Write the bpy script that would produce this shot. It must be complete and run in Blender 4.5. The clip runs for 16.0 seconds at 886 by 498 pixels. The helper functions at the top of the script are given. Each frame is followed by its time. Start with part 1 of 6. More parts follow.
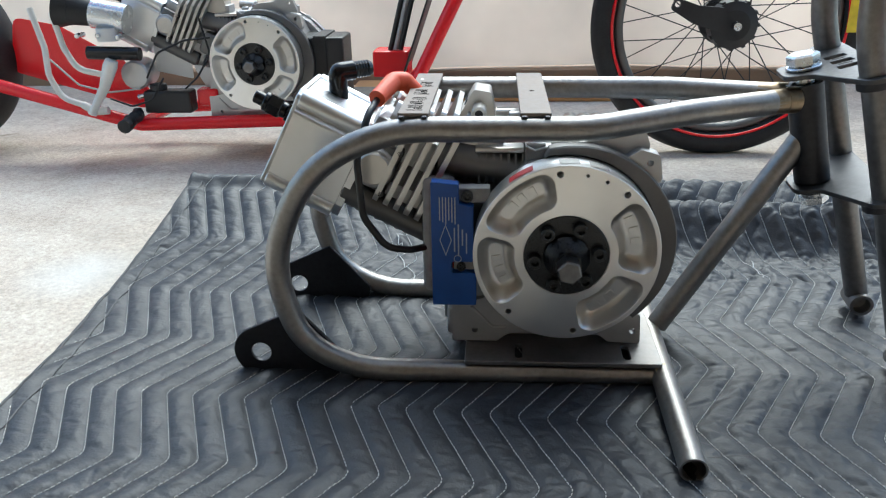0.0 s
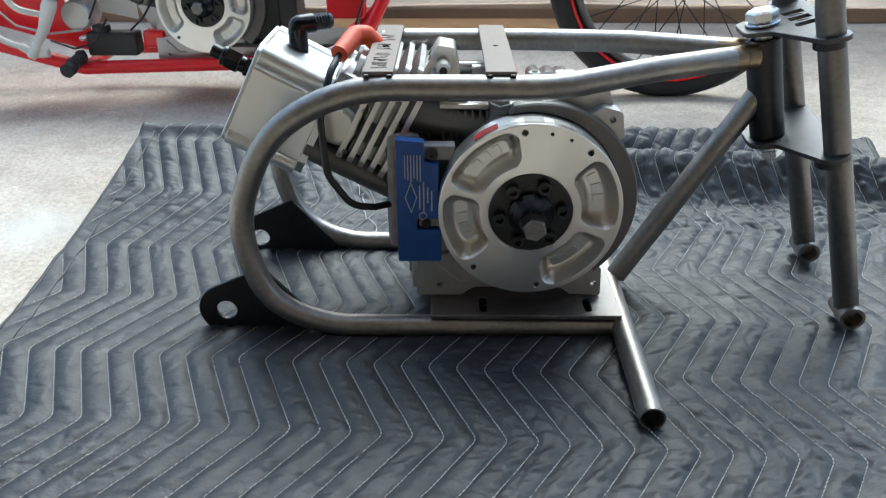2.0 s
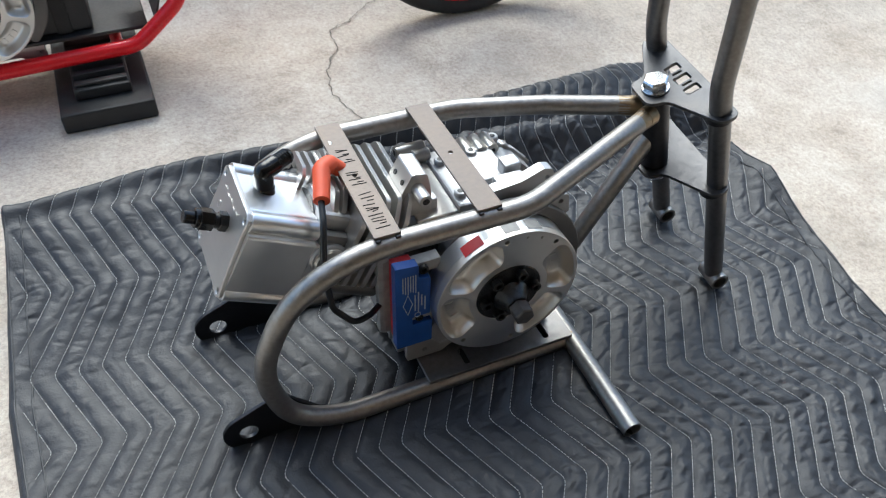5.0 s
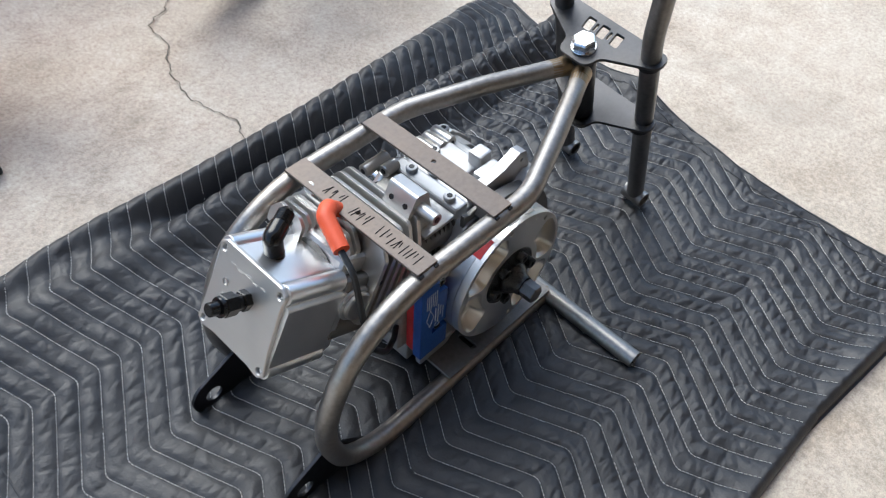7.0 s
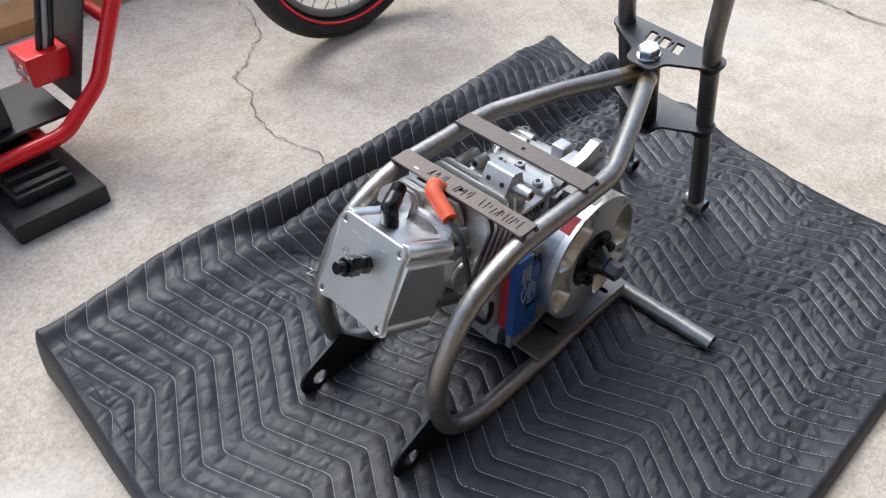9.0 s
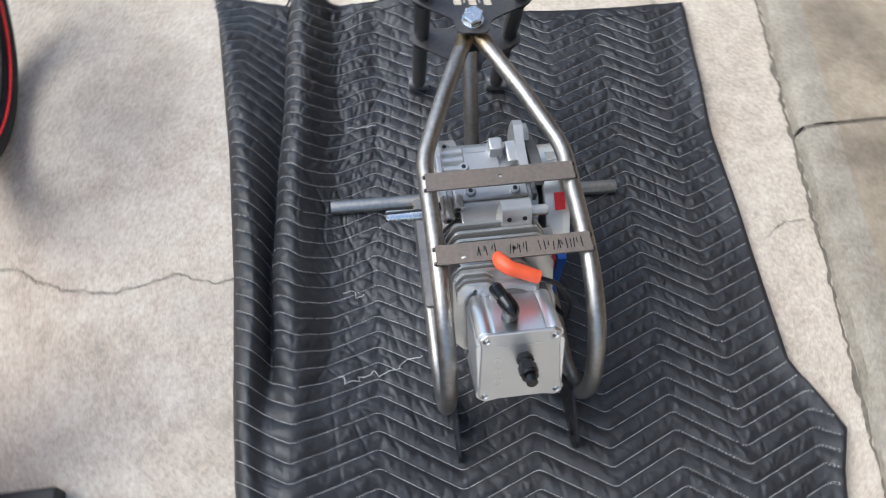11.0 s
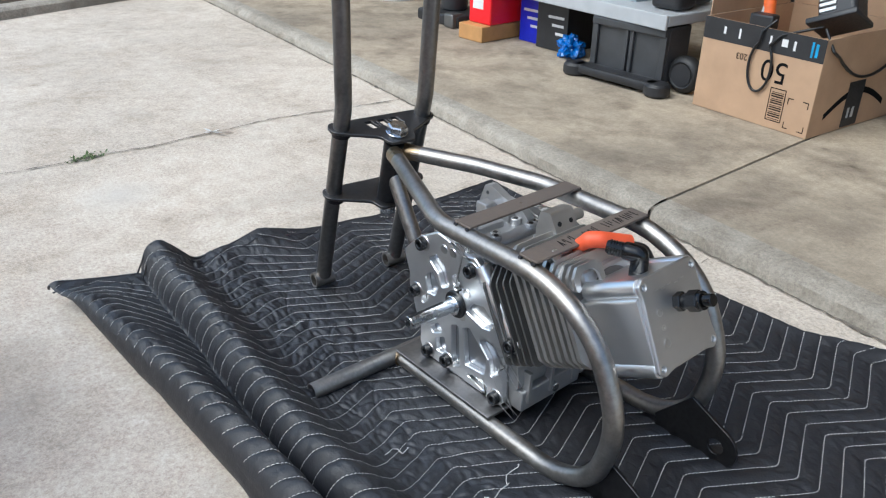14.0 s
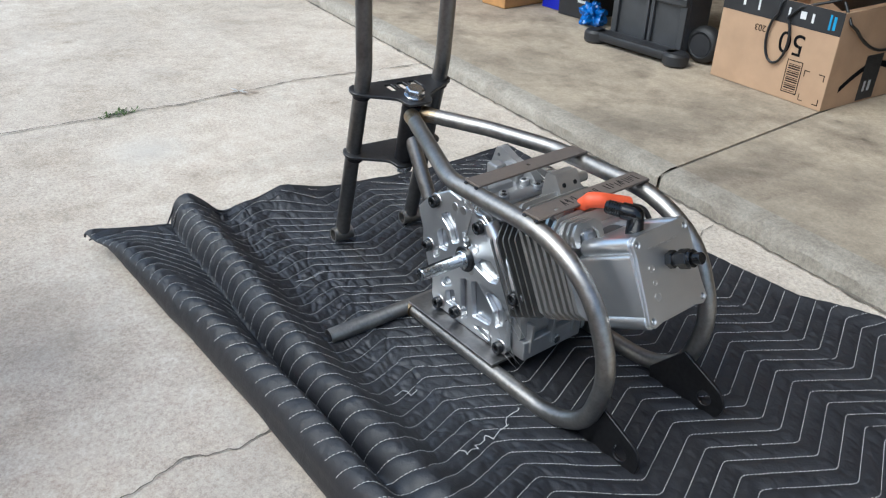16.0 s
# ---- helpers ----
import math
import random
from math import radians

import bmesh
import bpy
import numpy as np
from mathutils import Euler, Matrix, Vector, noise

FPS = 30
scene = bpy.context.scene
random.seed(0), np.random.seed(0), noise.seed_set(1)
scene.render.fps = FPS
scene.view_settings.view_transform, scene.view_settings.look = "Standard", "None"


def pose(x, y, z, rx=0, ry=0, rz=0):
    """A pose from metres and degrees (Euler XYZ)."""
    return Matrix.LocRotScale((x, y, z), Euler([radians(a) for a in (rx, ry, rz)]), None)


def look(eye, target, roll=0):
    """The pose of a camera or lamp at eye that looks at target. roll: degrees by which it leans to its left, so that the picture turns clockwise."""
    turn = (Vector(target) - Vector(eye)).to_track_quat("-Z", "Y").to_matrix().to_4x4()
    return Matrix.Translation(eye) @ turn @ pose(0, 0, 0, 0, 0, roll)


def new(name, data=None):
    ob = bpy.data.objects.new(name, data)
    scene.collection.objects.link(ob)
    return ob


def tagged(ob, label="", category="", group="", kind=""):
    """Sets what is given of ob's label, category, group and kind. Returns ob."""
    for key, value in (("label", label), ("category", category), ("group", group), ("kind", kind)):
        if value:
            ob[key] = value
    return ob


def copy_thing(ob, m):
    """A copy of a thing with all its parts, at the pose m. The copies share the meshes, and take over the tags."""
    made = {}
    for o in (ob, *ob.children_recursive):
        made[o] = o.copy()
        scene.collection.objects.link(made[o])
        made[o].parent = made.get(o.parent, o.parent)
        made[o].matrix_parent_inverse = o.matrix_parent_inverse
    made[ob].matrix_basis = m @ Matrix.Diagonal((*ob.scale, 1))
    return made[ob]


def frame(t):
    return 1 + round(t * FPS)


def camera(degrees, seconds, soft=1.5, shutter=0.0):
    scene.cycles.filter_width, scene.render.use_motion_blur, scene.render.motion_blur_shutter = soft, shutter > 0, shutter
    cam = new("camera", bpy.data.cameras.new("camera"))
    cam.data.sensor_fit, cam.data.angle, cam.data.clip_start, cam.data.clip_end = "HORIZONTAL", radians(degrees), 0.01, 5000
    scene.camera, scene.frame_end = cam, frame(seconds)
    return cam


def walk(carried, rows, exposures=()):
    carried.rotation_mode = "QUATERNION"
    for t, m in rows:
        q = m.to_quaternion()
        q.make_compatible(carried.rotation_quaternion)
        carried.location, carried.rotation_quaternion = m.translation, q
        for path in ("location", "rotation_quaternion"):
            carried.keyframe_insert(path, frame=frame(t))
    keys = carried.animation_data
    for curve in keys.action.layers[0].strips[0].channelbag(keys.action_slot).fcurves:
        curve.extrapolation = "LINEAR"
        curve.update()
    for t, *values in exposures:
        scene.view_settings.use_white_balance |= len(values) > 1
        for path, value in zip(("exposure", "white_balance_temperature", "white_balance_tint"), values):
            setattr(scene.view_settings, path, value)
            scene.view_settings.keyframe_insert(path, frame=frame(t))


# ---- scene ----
cam = camera(59.2, 16.0, 1.15, 0.4)
PATH = [
    (0, (0.105, -0.077, 0.476), (-0.031, 1.762, -0.297), -1.0),
    (0.5, (0.108, -0.075, 0.458), (-0.021, 1.761, -0.324), -0.3),
    (1, (0.107, -0.065, 0.458), (0.018, 1.747, -0.384), 0.3),
    (1.5, (0.103, -0.06, 0.477), (0.067, 1.736, -0.402), -0.0),
    (2, (0.09, -0.073, 0.501), (0.08, 1.699, -0.426), -0.0),
    (2.5, (0.047, -0.052, 0.558), (0.075, 1.63, -0.524), 1.3),
    (3, (-0.02, -0.012, 0.65), (0.143, 1.632, -0.475), 2.4),
    (3.5, (-0.068, 0.002, 0.7), (0.275, 1.587, -0.471), 2.5),
    (4, (-0.11, 0.02, 0.724), (0.376, 1.529, -0.496), 2.6),
    (4.2, (-0.138, 0.024, 0.751), (0.385, 1.512, -0.479), 2.3),
    (6.3, (-0.205, 0.324, 0.936), (0.581, 1.18, -0.692), 3.4),
    (6.5, (-0.266, 0.345, 0.937), (0.614, 1.137, -0.675), 4.9),
    (7, (-0.348, 0.322, 0.932), (0.631, 1.167, -0.594), 4.0),
    (7.5, (-0.431, 0.226, 0.897), (0.537, 1.235, -0.533), 1.4),
    (8, (-0.477, 0.194, 0.901), (0.515, 1.259, -0.471), 0.1),
    (8.5, (-0.52, 0.184, 0.897), (0.512, 1.27, -0.427), 0.4),
    (8.7, (-0.529, 0.208, 0.887), (0.514, 1.283, -0.438), 0.5),
    (10.8, (-0.43, 0.875, 1.192), (0.526, 0.833, -0.564), 3.4),
    (11, (-0.465, 0.951, 1.229), (0.481, 0.786, -0.525), 3.0),
    (11.5, (-0.464, 1.111, 1.24), (0.521, 0.703, -0.452), 1.5),
    (12, (-0.41, 1.272, 1.015), (0.602, 0.567, -0.56), 2.9),
    (12.5, (-0.406, 1.36, 0.758), (0.77, 0.411, -0.552), 1.9),
    (13, (-0.459, 1.413, 0.699), (0.826, 0.352, -0.408), 1.5),
    (13.5, (-0.484, 1.445, 0.701), (0.834, 0.324, -0.304), 0.8),
    (14, (-0.532, 1.482, 0.742), (0.817, 0.33, -0.182), 0.9),
    (14.5, (-0.588, 1.507, 0.772), (0.765, 0.361, -0.154), 0.6),
    (15, (-0.598, 1.517, 0.759), (0.734, 0.403, -0.232), 1.3),
    (15.5, (-0.592, 1.518, 0.764), (0.743, 0.436, -0.26), 1.1),
    (16, (-0.594, 1.514, 0.763), (0.756, 0.429, -0.238), 1.6),
]
walk(cam, [(t, look(eye, target, roll)) for t, eye, target, roll in PATH],
     [(0, 1.14, 5800, -3), (2.2, 1.14, 5800, -4), (4.2, 1.03, 5950, -1), (6.3, 0.97, 6050, 3), (8.7, 0.95, 6200, 4), (10.8, 1.0, 6150, 4), (12.5, 0.87, 5950, 3), (16, 0.77, 5900, 1)])

# ---- light ----
world = bpy.data.worlds.new("sky")
scene.world = world
world.use_nodes = True
wn = world.node_tree.nodes
sky = wn.new("ShaderNodeTexSky")
sky.sky_type, sky.sun_disc = "NISHITA", False
sky.sun_elevation, sky.sun_rotation = radians(52), radians(10)
sky.air_density, sky.dust_density, sky.ozone_density = 1.0, 2.2, 1.0
world.node_tree.links.new(sky.outputs[0], wn["Background"].inputs[0])
wn["Background"].inputs[1].default_value = 0.14
sun_data = bpy.data.lights.new("sun", "SUN")
sun_data.energy, sun_data.angle, sun_data.color = 1.4, radians(46), (1.0, 0.98, 0.95)
sun = new("sun", sun_data)
sun.matrix_world = look((0.6, 3.4, 4.42), (0, 0, 0))


# ---- materials ----
def material(name, colour, rough=0.5, metal=0.0, spec=0.5):
    m = bpy.data.materials.new(name)
    m.use_nodes = True
    b = m.node_tree.nodes["Principled BSDF"]
    b.inputs["Base Color"].default_value = (*colour, 1)
    b.inputs["Roughness"].default_value = rough
    b.inputs["Metallic"].default_value = metal
    b.inputs["Specular IOR Level"].default_value = spec
    return m


def node(m, kind, **values):
    n = m.node_tree.nodes.new(kind)
    for key, value in values.items():
        n.inputs[key].default_value = value
    return n


def wire(m, a, b):
    m.node_tree.links.new(a, b)


def coords(m, scale=(1, 1, 1), turn=(0, 0, 0)):
    c = m.node_tree.nodes.new("ShaderNodeTexCoord")
    p = node(m, "ShaderNodeMapping", Scale=scale, Rotation=turn)
    wire(m, c.outputs["Object"], p.inputs["Vector"])
    return p.outputs[0]


def noise_tex(m, vec, scale, detail=4.0, rough=0.55):
    n = node(m, "ShaderNodeTexNoise", Scale=scale, Detail=detail, Roughness=rough)
    wire(m, vec, n.inputs["Vector"])
    return n.outputs["Fac"]


def ramp(m, fac, stops):
    n = m.node_tree.nodes.new("ShaderNodeValToRGB")
    while len(n.color_ramp.elements) < len(stops):
        n.color_ramp.elements.new(0.5)
    for e, (at, col) in zip(n.color_ramp.elements, stops):
        e.position, e.color = at, (*col, 1)
    wire(m, fac, n.inputs[0])
    return n.outputs[0]


def mixed(m, fac, a, b, kind="MIX"):
    n = m.node_tree.nodes.new("ShaderNodeMix")
    n.data_type, n.blend_type = "RGBA", kind
    if isinstance(fac, float):
        n.inputs[0].default_value = fac
    else:
        wire(m, fac, n.inputs[0])
    for sock, v in ((n.inputs[6], a), (n.inputs[7], b)):
        if isinstance(v, tuple):
            sock.default_value = (*v, 1)
        else:
            wire(m, v, sock)
    return n.outputs[2]


def spread(m, fac, lo, hi, a=0.3, b=0.7):
    n = node(m, "ShaderNodeMapRange")
    for key, v in zip(("From Min", "From Max", "To Min", "To Max"), (a, b, lo, hi)):
        n.inputs[key].default_value = v
    wire(m, fac, n.inputs["Value"])
    return n.outputs[0]


def bump(m, height, strength=0.3, dist=0.001):
    n = node(m, "ShaderNodeBump", Strength=strength, Distance=dist)
    wire(m, height, n.inputs["Height"])
    wire(m, n.outputs[0], m.node_tree.nodes["Principled BSDF"].inputs["Normal"])


def feed(m, name, out):
    wire(m, out, m.node_tree.nodes["Principled BSDF"].inputs[name])


def raw_steel(name, base, rough):
    m = material(name, base, rough, 1.0)
    v = coords(m)
    big, fine = noise_tex(m, v, 9, 5), noise_tex(m, v, 160, 3)
    col = ramp(m, big, [(0.3, tuple(c * 0.72 for c in base)), (0.5, base), (0.72, (base[0] * 1.16, base[1] * 1.1, base[2] * 1.02))])
    feed(m, "Base Color", mixed(m, 0.18, col, ramp(m, fine, [(0.3, (0.1, 0.1, 0.1)), (0.7, (0.9, 0.9, 0.9))]), "OVERLAY"))
    feed(m, "Roughness", spread(m, fine, rough - 0.07, rough + 0.1))
    bump(m, fine, 0.12, 0.0006)
    return m


def machined(name, base, rough, stretch=(40, 900, 40)):
    m = material(name, base, rough, 1.0)
    lines, blotch = noise_tex(m, coords(m, stretch), 1.0, 2), noise_tex(m, coords(m), 22, 4)
    feed(m, "Roughness", spread(m, lines, rough - 0.025, rough + 0.05))
    feed(m, "Base Color", mixed(m, spread(m, blotch, 0.0, 0.35), base, tuple(c * 0.8 for c in base)))
    bump(m, lines, 0.008, 0.0002)
    return m


def cast(name, base, rough):
    m = material(name, base, rough, 0.85)
    v = coords(m)
    pits, blotch = noise_tex(m, v, 420, 3), noise_tex(m, v, 16, 5)
    feed(m, "Base Color", mixed(m, spread(m, blotch, 0.0, 0.55), base, tuple(c * 0.6 for c in base)))
    feed(m, "Roughness", spread(m, pits, rough - 0.03, rough + 0.04))
    bump(m, pits, 0.12, 0.0006)
    return m


def plain(name, base, rough, vary=0.25, scale=30, spec=0.5, relief=0.15):
    m = material(name, base, rough, 0.0, spec)
    v = coords(m)
    a, b = noise_tex(m, v, scale, 5), noise_tex(m, v, scale * 14, 3)
    feed(m, "Base Color", mixed(m, spread(m, a, 0.0, 1.0), tuple(c * (1 - vary) for c in base), tuple(min(1, c * (1 + vary)) for c in base)))
    feed(m, "Roughness", spread(m, b, max(0.02, rough - 0.08), min(1, rough + 0.1)))
    bump(m, b, relief, 0.0006)
    return m


def concrete(name, light, dark, stain, grain=1.0, pale=()):
    m = material(name, light, 0.85, 0.0, 0.18)
    v = coords(m)
    broad, patch, speck, fine = noise_tex(m, v, 0.9, 6, 0.6), noise_tex(m, v, 5.5, 6, 0.62), noise_tex(m, v, 130, 3, 0.7), noise_tex(m, v, 420, 2)
    col = ramp(m, broad, [(0.3, dark), (0.55, light), (0.75, tuple(min(1, c * 1.08) for c in light))])
    col = mixed(m, spread(m, patch, 0.0, 0.8, 0.47, 0.76), col, stain)
    mottle = noise_tex(m, v, 24, 4, 0.6)
    col = mixed(m, 0.3, col, ramp(m, mottle, [(0.3, (0.3, 0.29, 0.27)), (0.7, (0.68, 0.68, 0.68))]), "OVERLAY")
    col = mixed(m, 0.25 * grain, col, ramp(m, speck, [(0.34, (0.10, 0.09, 0.08)), (0.5, (0.5, 0.5, 0.5)), (0.66, (0.86, 0.84, 0.82))]), "OVERLAY")
    col = mixed(m, 0.2 * grain, col, ramp(m, fine, [(0.35, (0.2, 0.2, 0.2)), (0.65, (0.8, 0.8, 0.8))]), "OVERLAY")
    spots, blots = noise_tex(m, v, 11, 2, 0.5), noise_tex(m, v, 2.3, 5, 0.68)
    col = mixed(m, spread(m, spots, 0.0, 0.75, 0.73, 0.80), col, tuple(c * 0.45 for c in stain))
    col = mixed(m, spread(m, blots, 0.0, 0.55, 0.53, 0.72), col, tuple(c * 0.75 for c in dark))
    col = mixed(m, spread(m, blots, 0.35, 0.0, 0.28, 0.44), col, tuple(min(1, c * 1.1) for c in light))
    for x, y, size, tone in pale:
        gap = m.node_tree.nodes.new("ShaderNodeVectorMath")
        gap.operation = "DISTANCE"
        place = m.node_tree.nodes.new("ShaderNodeTexCoord")
        wire(m, place.outputs["Object"], gap.inputs[0])
        gap.inputs[1].default_value = (x, y, 0)
        ragged = m.node_tree.nodes.new("ShaderNodeMath")
        ragged.operation = "MULTIPLY_ADD"
        wire(m, blots, ragged.inputs[0])
        ragged.inputs[1].default_value = size * 0.9
        wire(m, gap.outputs["Value"], ragged.inputs[2])
        col = mixed(m, spread(m, ragged.outputs[0], 0.7, 0.0, size * 0.6, size * 1.7), col, tone)
    feed(m, "Base Color", col)
    feed(m, "Roughness", spread(m, patch, 0.7, 0.92))
    bump(m, speck, 0.5 * grain, 0.0025)
    return m


STEEL = raw_steel("bare tube steel", (0.335, 0.322, 0.308), 0.41)
PLATE = raw_steel("bare plate steel", (0.25, 0.240, 0.236), 0.46)
# Same bare steel as the plate; a warm brown reflection is mixed into its colour.
STRAP = raw_steel("reflection-browned strap steel", (0.165, 0.136, 0.118), 0.5)
STRAP.node_tree.nodes["Principled BSDF"].inputs["Metallic"].default_value = 0.35
DARK_STEEL = raw_steel("dark mill-scale steel", (0.06, 0.06, 0.065), 0.42)
FORK = raw_steel("dark fork tube steel", (0.21, 0.205, 0.203), 0.36)
CLAMP = raw_steel("dark clamp plate steel", (0.115, 0.113, 0.115), 0.46)
WELD = raw_steel("heat-tinted weld", (0.30, 0.23, 0.15), 0.38)
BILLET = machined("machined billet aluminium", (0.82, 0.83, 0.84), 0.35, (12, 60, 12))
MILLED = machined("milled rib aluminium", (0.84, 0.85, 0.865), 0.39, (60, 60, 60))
SATIN = machined("satin machined plate", (0.60, 0.59, 0.578), 0.43, (30, 30, 500))
FACED = machined("turned aluminium face", (0.87, 0.855, 0.83), 0.33, (18, 18, 18))
turning = FACED.node_tree.nodes.new("ShaderNodeTangent")
turning.direction_type, turning.axis = "RADIAL", "Y"
FACED.node_tree.nodes["Principled BSDF"].inputs["Anisotropic"].default_value = 0.65
feed(FACED, "Tangent", turning.outputs[0])
POCKET = machined("milled pocket aluminium", (0.70, 0.695, 0.685), 0.31, (60, 60, 60))
# Same billet as the ribs; the shade deep in the pockets is in this colour.
FLOOR = machined("shade-toned milled floor aluminium", (0.50, 0.505, 0.515), 0.33, (60, 60, 60))
CAST = cast("cast aluminium", (0.54, 0.54, 0.545), 0.45)
CAST_DARK = cast("dark cast aluminium", (0.20, 0.195, 0.19), 0.5)
FIN = cast("finned aluminium", (0.62, 0.60, 0.57), 0.31)
ZINC = machined("bright zinc", (0.72, 0.74, 0.76), 0.24, (80, 80, 80))
BLACK_OX = plain("black oxide", (0.010, 0.010, 0.011), 0.3, 0.3, 60)
ANODISED = plain("black anodised fitting", (0.0045, 0.0045, 0.005), 0.16, 0.2, 40, 0.45, 0.02)
RUBBER = plain("black rubber", (0.014, 0.014, 0.015), 0.55, 0.3, 30)
WIRE = plain("black cable jacket", (0.012, 0.012, 0.013), 0.38, 0.2, 40)
ORANGE = plain("orange silicone boot", (0.74, 0.10, 0.035), 0.5, 0.1, 30)
BLUE = plain("blue coil resin", (0.013, 0.078, 0.34), 0.42, 0.15, 40)
LAMINATE = plain("coil laminations", (0.30, 0.295, 0.29), 0.5, 0.2, 80)
RED_TAPE = plain("red mark", (0.42, 0.016, 0.024), 0.5, 0.15, 40)
INK = plain("dark marker ink", (0.006, 0.006, 0.007), 0.8, 0.2, 60, 0.1)
PRINT = plain("pale print", (0.42, 0.47, 0.58), 0.6, 0.1, 60)
RED = plain("red powder coat", (0.78, 0.012, 0.022), 0.24, 0.03, 60, 0.5, 0.0)
TYRE = plain("tyre rubber", (0.016, 0.016, 0.017), 0.7, 0.3, 24)
WHITE_PLASTIC = plain("white plastic", (0.70, 0.70, 0.69), 0.4, 0.06, 14)
GREY_PLASTIC = plain("grey plastic", (0.42, 0.43, 0.44), 0.45, 0.08, 14)
DARK_PLASTIC = plain("dark grey plastic", (0.050, 0.051, 0.054), 0.42, 0.2, 14)
BLACK_PLASTIC = plain("black plastic", (0.022, 0.022, 0.024), 0.45, 0.25, 14)
CARD = plain("corrugated card", (0.45, 0.295, 0.185), 0.85, 0.1, 10, 0.3)
WOOD = plain("yellow timber", (0.48, 0.25, 0.09), 0.6, 0.2, 12)
SILL = plain("brown sill timber", (0.27, 0.165, 0.095), 0.75, 0.2, 8)
BLUE_PLASTIC = plain("blue plastic", (0.01, 0.02, 0.5), 0.35, 0.15, 20)
HOSE = plain("milky hose plastic", (0.74, 0.73, 0.69), 0.3, 0.08, 20)
GREEN = plain("weed leaf", (0.07, 0.11, 0.03), 0.7, 0.3, 90)
CRACK = plain("crack dirt", (0.15, 0.13, 0.105), 0.95, 0.3, 60)
THREAD = plain("white thread", (0.64, 0.63, 0.60), 0.8, 0.08, 60)
DRIVE = concrete("driveway concrete", (0.60, 0.530, 0.452), (0.47, 0.41, 0.345), (0.42, 0.345, 0.275), 1.0, [(-0.52, 0.96, 0.085, (0.65, 0.635, 0.60)), (1.25, 0.97, 0.09, (0.585, 0.545, 0.49))])
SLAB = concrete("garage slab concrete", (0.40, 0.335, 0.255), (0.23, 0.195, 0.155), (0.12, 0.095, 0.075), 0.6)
EDGE = concrete("worn slab edge", (0.37, 0.335, 0.285), (0.25, 0.22, 0.18), (0.18, 0.15, 0.12), 0.9)
WALL = plain("tan unseen garage boarding", (0.60, 0.52, 0.43), 0.7, 0.15, 3)
SHEET = plain("cream sheeting", (0.72, 0.65, 0.59), 0.6, 0.22, 1.3)


def cloth_material():
    m = material("charcoal quilted cloth", (0.03, 0.032, 0.037), 0.6, 0.0, 0.8)
    v = coords(m)
    wv = node(m, "ShaderNodeTexWave", Scale=330.0, Distortion=0.6)
    wv.bands_direction = "DIAGONAL"
    wire(m, v, wv.inputs["Vector"])
    broad, lint, fuzz = noise_tex(m, v, 7, 5), noise_tex(m, v, 34, 6, 0.7), noise_tex(m, v, 300, 3)
    col = mixed(m, spread(m, broad, 0.0, 1.0), (0.0066, 0.0070, 0.0102), (0.0102, 0.0107, 0.0150))
    col = mixed(m, spread(m, lint, 0.0, 0.8, 0.52, 0.8), col, (0.0150, 0.0164, 0.0200))
    col = mixed(m, 0.35, col, ramp(m, wv.outputs["Fac"], [(0.2, (0.25, 0.25, 0.25)), (0.8, (0.75, 0.75, 0.75))]), "OVERLAY")
    feed(m, "Base Color", col)
    feed(m, "Roughness", spread(m, lint, 0.52, 0.66))
    bump(m, fuzz, 0.55, 0.0012)
    return m


CLOTH = cloth_material()


# ---- builders ----
def level(f, limit):
    """Whether a face is one of a plate's or block's large flat sides, which bevels must not round off."""
    near = [(e.calc_face_angle(0), o) for e in f.edges if len(e.link_faces) == 2 for o in e.link_faces if o is not f]
    if len(f.verts) > 6:
        return True
    if len(f.verts) != 4:
        return any(a < 0.002 and len(o.verts) != 4 for a, o in near)
    size = f.calc_area()
    return all(a >= limit or size > 3 * o.calc_area() for a, o in near)


def finish(bm, mat, smooth=40):
    me = bpy.data.meshes.new("mesh")
    bm.normal_update()
    for e in bm.edges:
        if len(e.link_faces) == 2:
            e.smooth = e.calc_face_angle(0) < radians(smooth)
    for f in bm.faces:
        f.smooth = not level(f, radians(smooth))
    bm.to_mesh(me)
    bm.free()
    me.materials.append(mat)
    return me


def part(name, bm, mat, parent=None, label="", smooth=40):
    ob = new(name, finish(bm, mat, smooth))
    if parent:
        ob.parent = parent
    if label:
        ob["label"] = label
    return ob


def thing(name, label, category, at=(0, 0, 0), group="", kind=""):
    ob = new(name)
    ob.location = at
    return tagged(ob, label, category, group, kind)


def rounded(points, radius, steps=6):
    """A 3D polyline with its corners filleted."""
    pts = [Vector(p) for p in points]
    out = [pts[0]]
    rs = radius if isinstance(radius, (list, tuple)) else [radius] * (len(pts) - 2)
    for a, b, c, r in zip(pts, pts[1:], pts[2:], rs):
        d1, d2 = (a - b).normalized(), (c - b).normalized()
        half = d1.angle(d2) / 2
        cut = min(r / math.tan(half), (a - b).length * 0.49, (c - b).length * 0.49)
        p, q = b + d1 * cut, b + d2 * cut
        for i in range(steps + 1):
            t = i / steps
            out.append(p * (1 - t) ** 2 + b * 2 * t * (1 - t) + q * t * t)
    out.append(pts[-1])
    return out


